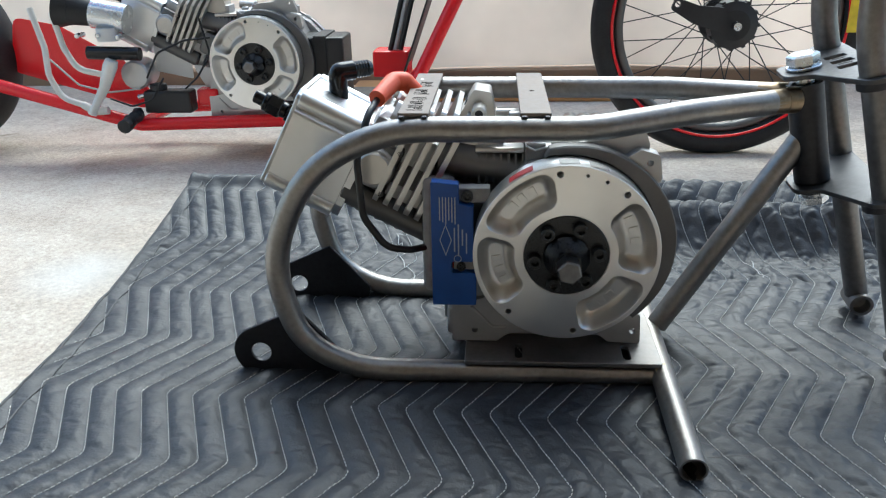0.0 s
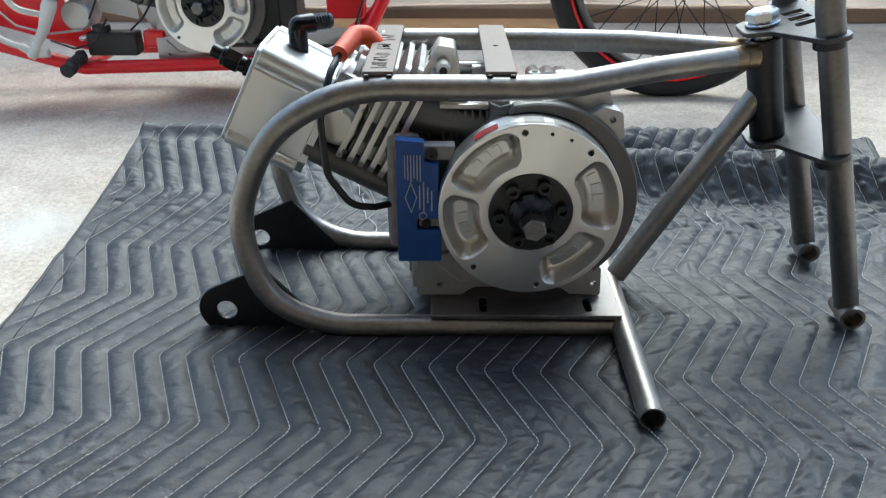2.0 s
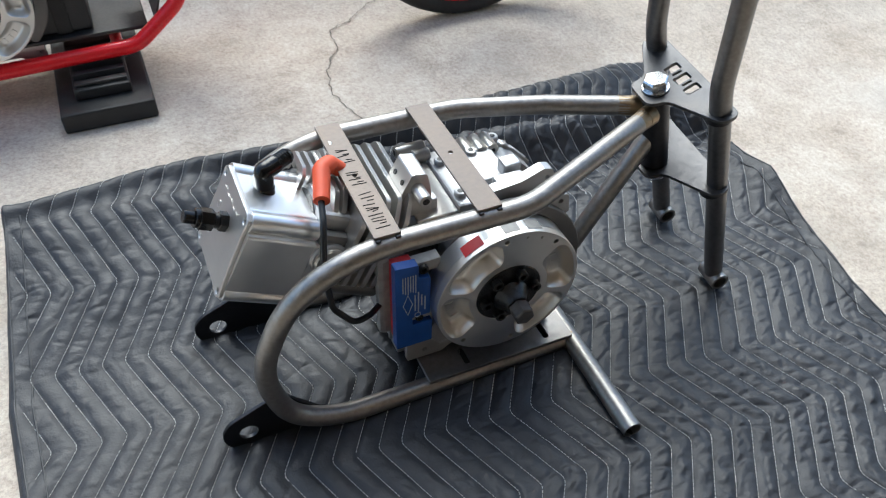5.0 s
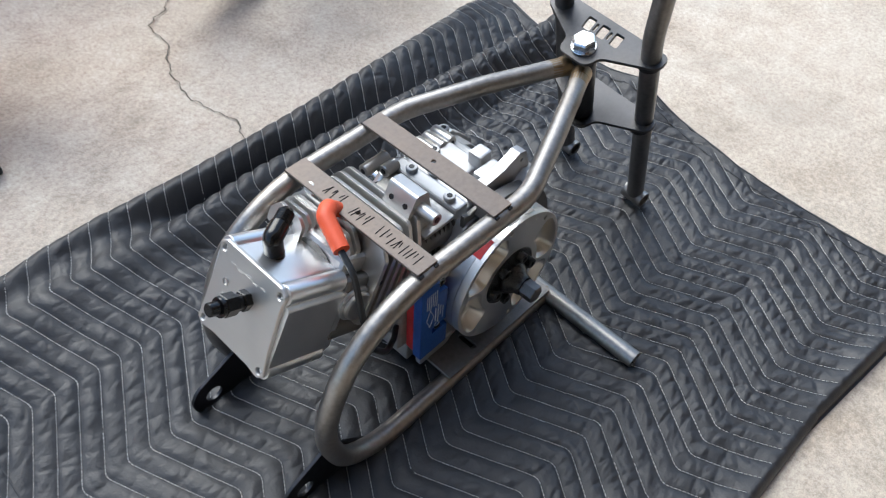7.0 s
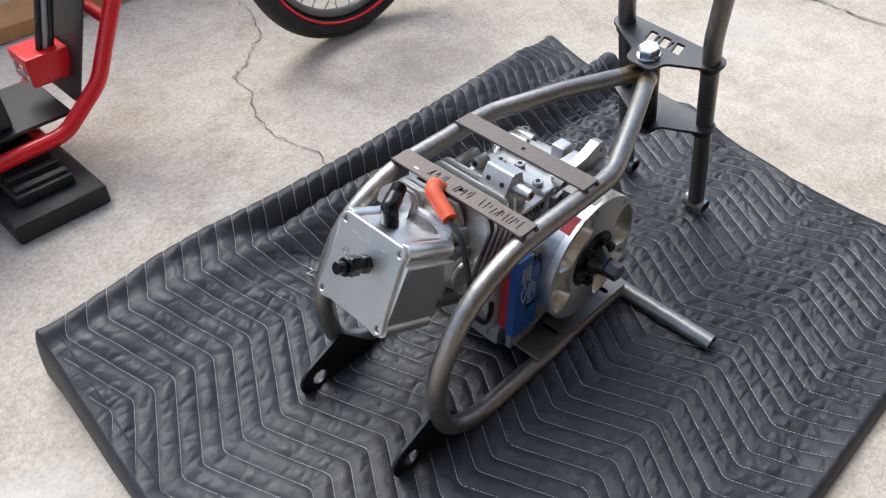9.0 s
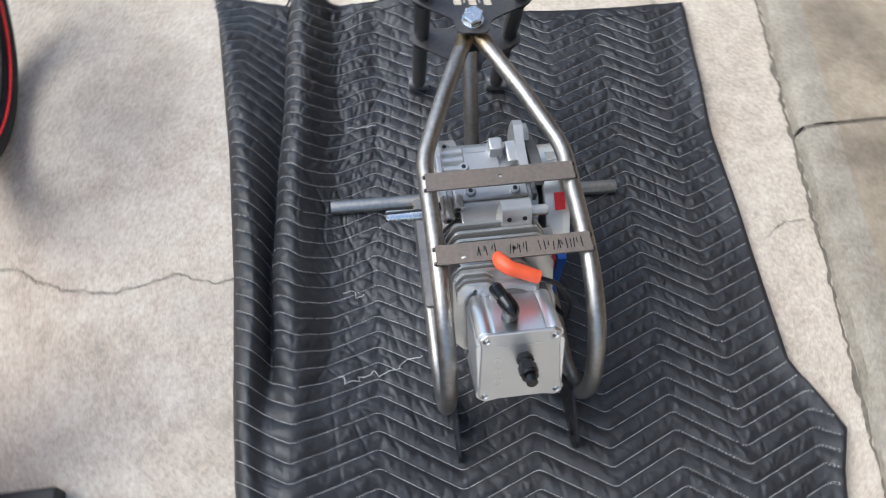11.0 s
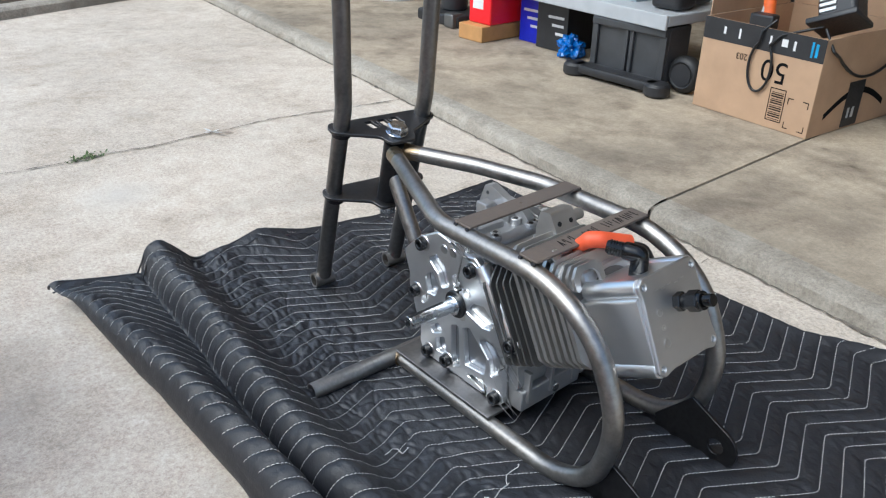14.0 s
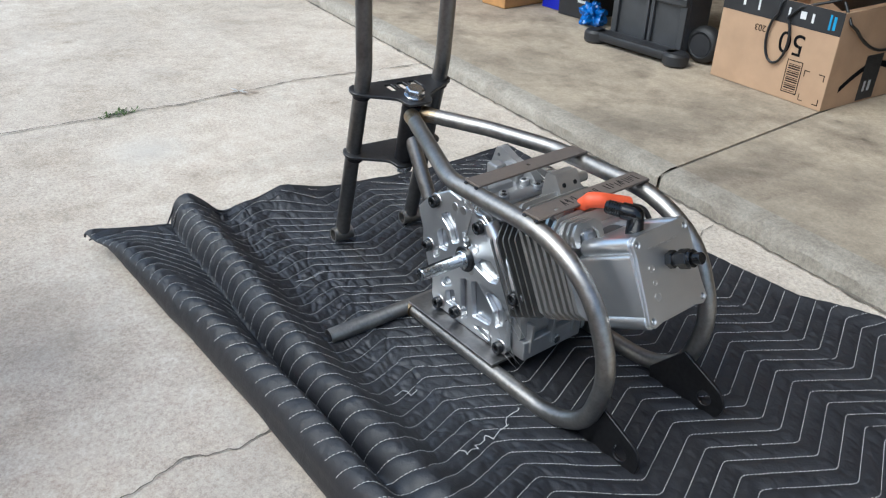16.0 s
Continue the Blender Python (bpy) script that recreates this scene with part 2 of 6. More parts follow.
def sweep(bm, pts, r, segs=16, caps=True, bore=0.0):
    """A round tube along a polyline; r may be a list. bore leaves the ends open as rings."""
    pts = [Vector(p) for p in pts]
    radii = r if isinstance(r, (list, tuple)) else [r] * len(pts)
    t0 = (pts[1] - pts[0]).normalized()
    side = t0.orthogonal().normalized()
    rings = []
    for i, p in enumerate(pts):
        a = (pts[min(i + 1, len(pts) - 1)] - pts[max(i - 1, 0)]).normalized()
        side = (side - a * side.dot(a)).normalized()
        up = a.cross(side)
        rings.append([bm.verts.new(p + (side * math.cos(k * math.tau / segs) + up * math.sin(k * math.tau / segs)) * radii[i]) for k in range(segs)])
    for u, w in zip(rings, rings[1:]):
        for k in range(segs):
            bm.faces.new((u[k], u[(k + 1) % segs], w[(k + 1) % segs], w[k]))
    if caps:
        for ring, flip, p, q in ((rings[0], True, pts[0], pts[1]), (rings[-1], False, pts[-1], pts[-2])):
            if bore:
                inner = [bm.verts.new(p + (v.co - p) * bore) for v in ring]
                deep = [bm.verts.new(v.co + (q - p).normalized() * min(0.03, (pts[0] - pts[-1]).length * 0.42)) for v in inner]
                for k in range(segs):
                    j = (k + 1) % segs
                    for quad in ((ring[k], ring[j], inner[j], inner[k]), (inner[k], inner[j], deep[j], deep[k])):
                        bm.faces.new(tuple(reversed(quad)) if not flip else quad)
                bm.faces.new(deep if flip else list(reversed(deep)))
            else:
                bm.faces.new(list(reversed(ring)) if flip else ring)
    return bm


def rod(p, q, r, segs=16, r2=None, bm=None):
    bm = bm or bmesh.new()
    return sweep(bm, [p, q], [r, r if r2 is None else r2], segs)


def chamfered(p, q, r, segs=20, edge=0.001, bm=None):
    p, q = Vector(p), Vector(q)
    d = (q - p).normalized() * edge
    return sweep(bm or bmesh.new(), [p, p + d, q - d, q], [r - edge, r, r, r - edge], segs)


def stock(lo, hi, bevel=0.002, m=None, bm=None, steps=2):
    """A bevelled block between two corners, through the pose m."""
    mine = bmesh.new()
    bmesh.ops.create_cube(mine, size=1)
    lo, hi = Vector(lo), Vector(hi)
    for v in mine.verts:
        v.co = Vector([a + (b - a) * (c + 0.5) for a, b, c in zip(lo, hi, v.co)])
    if bevel:
        bmesh.ops.bevel(mine, geom=mine.edges[:], offset=bevel, segments=steps, affect="EDGES", profile=0.5)
    if m is not None:
        bmesh.ops.transform(mine, matrix=m, verts=mine.verts[:])
        if m.determinant() < 0:
            bmesh.ops.reverse_faces(mine, faces=mine.faces[:])
    if bm is None:
        return mine
    me = bpy.data.meshes.new("tmp")
    mine.to_mesh(me)
    mine.free()
    bm.from_mesh(me)
    bpy.data.meshes.remove(me)
    return bm


def circle(cx, cy, r, n=20, start=0.0):
    return [(cx + r * math.cos(start + k * math.tau / n), cy + r * math.sin(start + k * math.tau / n)) for k in range(n)]


def slot(cx, cy, half, r, vertical=True, n=8):
    pts = []
    for k in range(n + 1):
        a = math.pi * k / n
        pts.append((cx + r * math.cos(a), cy + half + r * math.sin(a)))
    for k in range(n + 1):
        a = math.pi + math.pi * k / n
        pts.append((cx + r * math.cos(a), cy - half + r * math.sin(a)))
    return pts if vertical else [(cx + (y - cy), cy + (x - cx)) for x, y in pts]


def soft(poly, r, steps=4):
    """A closed 2D outline with filleted corners."""
    pts = [Vector((*p, 0)) for p in poly]
    out = []
    n = len(pts)
    for i in range(n):
        a, b, c = pts[i - 1], pts[i], pts[(i + 1) % n]
        d1, d2 = (a - b).normalized(), (c - b).normalized()
        half = max(0.05, d1.angle(d2) / 2)
        cut = min(r / math.tan(half), (a - b).length * 0.45, (c - b).length * 0.45)
        p, q = b + d1 * cut, b + d2 * cut
        for k in range(steps + 1):
            t = k / steps
            v = p * (1 - t) ** 2 + b * 2 * t * (1 - t) + q * t * t
            out.append((v.x, v.y))
    return out


def sheet(outline, holes, thick, m, edge=0.0008, bm=None, clamp=True):
    """A flat plate in its own xy plane, from z = 0 up to thick, with holes through it, placed by m."""
    mine = bmesh.new()
    loops = []
    for loop in [outline, *holes]:
        vs = [mine.verts.new((x, y, 0)) for x, y in loop]
        loops.append([mine.edges.new((vs[i - 1], vs[i])) for i in range(len(vs))])
    fill = bmesh.ops.triangle_fill(mine, use_beauty=True, edges=[e for l in loops for e in l], normal=(0, 0, 1))
    faces = [f for f in fill["geom"] if isinstance(f, bmesh.types.BMFace)]
    bmesh.ops.recalc_face_normals(mine, faces=faces)
    if faces and faces[0].normal.z > 0:
        bmesh.ops.reverse_faces(mine, faces=faces)
    ext = bmesh.ops.extrude_face_region(mine, geom=faces, use_keep_orig=True)
    top = [v for v in ext["geom"] if isinstance(v, bmesh.types.BMVert)]
    bmesh.ops.translate(mine, verts=top, vec=(0, 0, thick))
    bmesh.ops.recalc_face_normals(mine, faces=mine.faces[:])
    if edge:
        rim = [e for e in mine.edges if len(e.link_faces) == 2 and e.calc_face_angle(0) > 1.0 and abs(e.verts[0].co.z - e.verts[1].co.z) < 1e-7]
        bmesh.ops.bevel(mine, geom=rim, offset=edge, segments=1, affect="EDGES", clamp_overlap=clamp)
    bmesh.ops.transform(mine, matrix=m, verts=mine.verts[:])
    if m.determinant() < 0:
        bmesh.ops.reverse_faces(mine, faces=mine.faces[:])
    if bm is None:
        return mine
    me = bpy.data.meshes.new("tmp")
    mine.to_mesh(me)
    mine.free()
    bm.from_mesh(me)
    bpy.data.meshes.remove(me)
    return bm


def axes(o, x, y):
    """A pose from an origin and the directions of its x and y."""
    x, y = Vector(x).normalized(), Vector(y).normalized()
    z = x.cross(y)
    return Matrix.Translation(o) @ Matrix((x, y, z)).transposed().to_4x4()


def upright(y):
    """The pose of a sheet that stands in the xz plane at y and thickens towards -y."""
    return axes((0, y, 0), (1, 0, 0), (0, 0, 1))


def socket_screw(p, d, r, h, mat, parent, name="screw"):
    """A cap screw whose head stands on p along d, with a hex socket."""
    d = Vector(d).normalized()
    x = d.orthogonal().normalized()
    m = axes(p, x, d.cross(x))
    bm = sheet(circle(0, 0, r, 20), [circle(0, 0, r * 0.55, 6)], h, m, r * 0.1)
    sheet(circle(0, 0, r * 0.8, 12), [], h * 0.4, m, 0, bm)
    return part(name, bm, mat, parent)


def hex_head(p, d, r, h, mat, parent, name="bolt", bore=False):
    d = Vector(d).normalized()
    x = d.orthogonal().normalized()
    m = axes(p, x, d.cross(x))
    bm = sheet(circle(0, 0, r, 6), [], h, m, r * 0.12)
    return part(name, bm, mat, parent)


# ---- setting ----
GROUND_Z, SLAB_Z = -0.006, 0.035
EDGE_RUN = -0.128


def edge_y(x):
    return 0.160 + EDGE_RUN * x


def ground():
    bm = bmesh.new()
    cuts = sorted({-400, -60, -12, *[-4 + 0.25 * i for i in range(45)], 20, 80, 400})
    rows = [[bm.verts.new((x, y, GROUND_Z + (0.0025 * noise.noise((x * 1.3, y * 1.3, 0)) if abs(x) < 4 and abs(y) < 5 else 0))) for x in cuts] for y in cuts]
    for a, b in zip(rows, rows[1:]):
        for i in range(len(cuts) - 1):
            bm.faces.new((a[i], a[i + 1], b[i + 1], b[i]))
    tagged(part("ground", bm, DRIVE), "pale weathered concrete driveway with stains and fine cracks", "driveway", kind="structure")


def slab():
    """The garage floor: a step up, with a rounded and chipped front edge and one saw-cut joint."""
    turn = math.atan(EDGE_RUN)
    m = Matrix(((math.cos(turn), -0.010, 0, 0), (math.sin(turn), 1, 0, edge_y(0)), (0, 0, 1, 0), (0, 0, 0, 1)))
    ob = thing("garage_floor", "brown-grey stained concrete garage slab, a step above the driveway", "floor", kind="structure")
    joint = 0.373
    for lo, hi in ((-3.0, joint - 0.0045), (joint + 0.0045, 4.4)):
        bm = bmesh.new()
        n = 260
        prof = [(0.0, GROUND_Z - 0.03), (-0.002, 0.010), (-0.006, 0.021), (-0.014, 0.029), (-0.026, 0.033), (-0.045, SLAB_Z), (-0.07, SLAB_Z)]
        rings = []
        for i in range(n + 1):
            x = lo + (hi - lo) * i / n
            ring = []
            for k, (y, z) in enumerate(prof):
                j = 0.007 * noise.noise((x * 9, k * 0.6, 1)) + 0.005 * noise.noise((x * 31, k * 0.8, 2)) - 0.008 * max(0.0, noise.noise((x * 19, k * 0.5, 7)) - 0.25)
                ring.append(bm.verts.new((x, y + (j if 0 < k < 5 else 0.4 * j if k == 0 else 0), z + (0.4 * j if 0 < k < 5 else 0))))
            rings.append(ring)
        for a, b in zip(rings, rings[1:]):
            for k in range(len(prof) - 1):
                bm.faces.new((a[k], b[k], b[k + 1], a[k + 1]))
        bmesh.ops.transform(bm, matrix=m, verts=bm.verts[:])
        bmesh.ops.recalc_face_normals(bm, faces=bm.faces[:])
        part("worn_edge", bm, EDGE, ob, "chipped pale concrete lip")
        if lo < 0:
            part("joint_dirt", stock((joint - 0.0044, -5.5, GROUND_Z - 0.02), (joint + 0.0044, -0.010, 0.0295), 0.0005, m), CRACK, ob, "dirt-filled saw-cut joint")
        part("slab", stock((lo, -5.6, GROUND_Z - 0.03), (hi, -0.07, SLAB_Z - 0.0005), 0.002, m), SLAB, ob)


def crack(pts, width, name="crack"):
    bm = bmesh.new()
    fine = []
    for (x0, y0), (x1, y1) in zip(pts, pts[1:]):
        n = max(2, int(math.hypot(x1 - x0, y1 - y0) / 0.006))
        for i in range(n):
            t = i / n
            x, y = x0 + (x1 - x0) * t, y0 + (y1 - y0) * t
            fine.append((x + 0.007 * noise.noise((x * 45, y * 45, 5)) + 0.003 * noise.noise((x * 170, y * 170, 6)), y + 0.007 * noise.noise((x * 45, y * 45, 9)) + 0.003 * noise.noise((x * 170, y * 170, 7))))
    prev = None
    for i, (x, y) in enumerate(fine[:-1]):
        dx, dy = fine[i + 1][0] - x, fine[i + 1][1] - y
        l = math.hypot(dx, dy) or 1
        w = width * (0.25 + 0.9 * abs(noise.noise((x * 25, y * 25, 3))))
        z = GROUND_Z + 0.0032
        pair = [bm.verts.new((x - dy / l * w, y + dx / l * w, z)), bm.verts.new((x + dy / l * w, y - dx / l * w, z))]
        if prev:
            bm.faces.new((prev[0], prev[1], pair[1], pair[0]))
        prev = pair
    tagged(part(name, bm, CRACK), "fine dirt-filled crack in the driveway", "crack", kind="structure")


def garage():
    # Unseen shell over the slab, added to block sky and bounce tan light.
    m = pose(0, edge_y(0), 0, 0, 0, math.degrees(math.atan(EDGE_RUN)))
    for name, lo, hi in (("wall_back", (-1.4, -4.15, 0), (4.4, -4.0, 2.45)), ("wall_west", (-1.55, -4.15, 0), (-1.4, -0.105, 2.45)),
                         ("wall_east", (4.4, -4.15, 0), (4.55, -0.105, 2.45)), ("wall_header", (-1.55, -0.10, 2.1), (4.55, 0.05, 3.0))):
        tagged(part(name, stock(lo, hi, 0.004, m), WALL), "plain tan boarded garage wall, unseen, added to shape the light", "wall", kind="structure")
    tagged(part("ceiling", stock((-1.55, -4.15, 2.452), (4.55, -0.105, 2.57), 0.004, m), WALL), "plain tan boarded garage ceiling, unseen, added to shape the light", "ceiling", kind="structure")


def sheeting():
    """Cream sheeting that hangs in shallow folds behind the bikes, on a low timber rail."""
    bm = bmesh.new()
    nx, nz = 150, 22
    rows = []
    for j in range(nz + 1):
        z = GROUND_Z + 0.05 + 0.85 * j / nz
        row = []
        for i in range(nx + 1):
            x = -2.5 + 5.2 * i / nx
            y = 2.47 + 0.05 * noise.noise((x * 1.1, z * 0.9, 0)) + 0.03 * noise.noise((x * 2.7 + z * 1.7, z * 1.6, 4)) + 0.012 * math.sin(x * 7 + z * 2)
            row.append(bm.verts.new((x, y, z)))
        rows.append(row)
    for a, b in zip(rows, rows[1:]):
        for i in range(nx):
            bm.faces.new((a[i], a[i + 1], b[i + 1], b[i]))
    bmesh.ops.solidify(bm, geom=bm.faces[:], thickness=0.004)
    ob = part("backdrop", bm, SHEET)
    tagged(ob, "cream cloth sheeting hung in shallow folds behind the bikes", "sheeting", kind="structure")
    tagged(part("trim", stock((-2.5, 2.43, GROUND_Z - 0.002), (2.7, 2.54, 0.040), 0.006), SILL), "brown timber sill along the foot of the sheeting", "sill", kind="structure")


ground()
slab()
garage()
sheeting()
crack([(0.185, 1.19), (0.178, 1.25), (0.204, 1.304), (0.185, 1.374), (0.178, 1.428), (0.193, 1.491), (0.211, 1.537), (0.243, 1.580), (0.249, 1.660), (0.300, 1.686), (0.376, 1.755), (0.413, 1.781), (0.463, 1.891), (0.50, 2.1), (0.48, 2.4)], 0.0026)
crack([(1.45, -0.03), (1.492, 0.213), (1.530, 0.416), (1.521, 0.599), (1.517, 0.764), (1.537, 0.930), (1.536, 1.048), (1.552, 1.181), (1.58, 1.6), (1.56, 2.1), (1.62, 2.4)], 0.0045)
crack([(0.155, 0.245), (0.185, 0.20), (0.19, 0.165), (0.185, 0.145)], 0.0016)
crack([(x, edge_y(x) + 0.003) for x in np.linspace(-2.9, 3.9, 24)], 0.0075)


# ---- blanket ----
def outline_far(x):
    return float(np.interp(x, (-0.43, -0.2, -0.04, 0.17, 0.4, 0.7, 0.80), (1.160, 1.192, 1.196, 1.196, 1.203, 1.226, 1.242)))


def outline_near(x):
    return float(np.interp(x, (-0.43, -0.35, -0.27, -0.205, -0.152, -0.1, -0.08, 0.1, 0.4, 0.7, 0.85), (0.292, 0.281, 0.258, 0.230, 0.252, 0.278, 0.285, 0.279, 0.275, 0.242, 0.225)))


def outline_rear(y):
    return float(np.interp(y, (0.25, 0.7, 0.83, 0.96, 1.1, 1.25), (-0.425, -0.425, -0.434, -0.427, -0.416, -0.412)))


def outline_front(y):
    return float(np.interp(y, (0.25, 0.6, 0.75, 0.85, 1.0, 1.12, 1.26), (0.744, 0.754, 0.786, 0.800, 0.796, 0.815, 0.838)))


ROWS_Y = (0.145, 0.270, 0.388, 0.495, 0.605, 0.722, 0.840, 0.968, 1.096, 1.225, 1.35)
SWING = 0.060
RUN_Y = np.arange(0.13, 1.36, 0.004)
RUN_X = sum(np.interp(RUN_Y + d, ROWS_Y, [-SWING if k % 2 == 0 else 0.0 for k in range(len(ROWS_Y))]) for d in (-0.006, -0.003, 0.0, 0.003, 0.006)) / 5


def zigzag(x, y):
    """How far the stitching is carried forward at (x, y): the corners alternate, row by row, on slightly slanted rows."""
    return float(np.interp(y + 0.075 * x, RUN_Y, RUN_X)) + 0.1 * (y - 0.85) - 0.3156


def strip_at(x, y):
    return (x - zigzag(x, y)) / PITCH


def stitch_x(n, y):
    x = PITCH * n
    for _ in range(3):
        x = PITCH * n + zigzag(x, y)
    return x


PITCH = 0.0294
TOP = 0.0085


def crinkle(x, y):
    """Short wrinkles that run across each quilted strip and stop at its stitching."""
    u = strip_at(x, y)
    strip = math.floor(u)
    w = 1.0 - abs(2 * (u - strip) - 1) ** 3
    n = noise.noise((strip * 7.31, y * 60, 3.3 + 1.6 * (u - strip))) + 0.5 * noise.noise((strip * 3.7, y * 130, 8.1 + 2.2 * (u - strip)))
    return w * (n if n > 0 else 0.45 * n)


def cloth_height(x, y):
    """The blanket's top over the ground."""
    far = outline_far(x)
    d = far - y
    roll = float(np.interp(x, (-0.43, -0.2, 0.05, 0.4, 0.7, 0.80), (0.074, 0.070, 0.069, 0.066, 0.054, 0.026)))
    crease = min(1.15 - 0.085 * x + 0.006 * noise.noise((x * 5, 0, 2)), far - 0.06)
    wide = far - crease
    lip = float(np.interp(x, (-0.1, 0.1, 0.78), (0.022, 0.036, 0.015)))
    u = min(1.0, max(0.0, d / wide))
    bulge = 0.5 + 0.5 * math.sqrt(max(0.0, 1 - (1 - min(lip, max(0.0, d)) / lip) ** 2))
    a = roll * math.sin(math.pi * u ** (math.log(0.5) / math.log(min(0.7, lip / wide)))) ** 0.8 if lip < d < wide else roll * bulge if d <= lip else 0.0
    fade = float(np.interp(x, (-0.43, -0.15, 0.1), (0.55, 0.85, 1.0)))
    e = y - (crease - 0.034)
    b = 0.064 * fade * (1 + 0.12 * noise.noise((x * 6, 0, 3)))
    b *= math.sqrt(max(0.0, 1 - (e / 0.036) ** 2)) if e > 0 else math.exp(-((e / 0.046) ** 2))
    c = 0.012 * math.exp(-(((y - crease + 0.14) / 0.03) ** 2)) * float(np.interp(x, (0.3, 0.8), (0, 1)))
    rise = float(np.interp(y, (0.74, 0.80, 0.856, 0.907, 0.984, 1.059, 1.11), (0.0, 0.001, 0.004, 0.013, 0.032, 0.052, 0.068))) * float(np.interp(x, (-0.43, -0.12, 0.08), (1.0, 0.9, 0.0)))
    if d < 0.022:
        rise *= 0.5 + 0.5 * math.sqrt(max(0.0, 1 - (1 - max(0.0, d) / 0.022) ** 2))
    h = (a ** 5 + b ** 5 + rise ** 5) ** 0.2 + 0.12 * min(a, b) + c
    band = math.exp(-(((y - 0.99) / 0.085) ** 2)) * float(np.interp(x, (-0.2, 0.05), (0.2, 1)))
    tight = 0.0010 + 0.0017 * max(0.0, noise.noise((x * 3.2, y * 3.2, 6)) + 0.25) + 0.0034 * band + 0.0030 * math.exp(-(((y - crease) / 0.03) ** 2)) * float(np.interp(x, (0.0, 0.2), (0, 1))) + 0.0016 * float(np.interp(y, (0.3, 0.45, 0.6), (0.3, 1, 0)))
    u = strip_at(x, y)
    strip = math.floor(u)
    quilt = abs(math.sin(math.pi * u))
    inner = min(1.0, max(0.0, min(x - outline_rear(y), outline_front(y) - x, y - outline_near(x)) / 0.035))
    puff = 0.0040 + 0.0014 * noise.noise((strip * 5.1, y * 9, 31)) + 0.032 * min(h, 0.06)
    h += puff * (quilt ** 0.65 - 0.75) * (0.25 + 0.75 * inner) * (0.1 + 0.9 * min(1.0, max(0.0, d) / float(np.interp(x, (0.0, 0.2), (0.065, 0.020)))))
    h += float(np.interp(x, (0.05, 0.35), (0.8, 1.1))) * tight * crinkle(x, y) * inner
    warp = 0.35 * noise.noise((x * 9, y * 9, 51))
    fold = max(0.0, 1 - 7 * abs(noise.noise((x * 13 + 3 * y + warp, y * 24 + warp, 41)))) + 0.7 * max(0.0, 1 - 6 * abs(noise.noise((x * 30 + warp, y * 22 - 6 * x, 43)))) + 0.6 * max(0.0, 1 - 5 * abs(noise.noise((x * 20 - 14 * y, y * 44 + 9 * x + warp, 47))))
    h -= (float(np.interp(x, (0.05, 0.3), (0.0009, 0.0016))) + 0.0020 * band) * fold * inner * (0.35 + 0.65 * quilt)
    h += 0.0022 * noise.noise((x * 20, y * 15, 1)) * (0.25 + 7 * h) + 0.0014 * noise.noise((x * 52, y * 30, 2)) * (0.25 + 1.0 * band) + 0.0024 * band * noise.noise((x * 30, y * 14, 11))
    h += 0.030 * math.exp(-(((y - 0.85) / 0.075) ** 2) - (((outline_front(y) - x) / 0.07) ** 2))
    rim = min(x - outline_rear(y), outline_front(y) - x, y - outline_near(x))
    h += TOP - GROUND_Z
    u = min(1.0, max(0.0, rim / 0.014))
    lift = 0.012 * math.exp(-((rim / 0.03) ** 2)) * (0.5 + noise.noise((x * 5, y * 5, 8)))
    drop = math.sqrt(1 - (1 - u) ** 2)
    h += max(0.0, lift)
    if y > 0.95 and x > 0.5:
        return max(h * drop, h - 0.010 * (1 - drop)) + 0.002
    return h * drop + 0.002


def cloth_point(s, t):
    x0 = -0.43 + 1.222 * s
    near, far = outline_near(x0), outline_far(x0)
    y = near + (far - near) * t
    a, b = outline_rear(y), outline_front(y)
    x = a + (b - a) * s
    return x, y


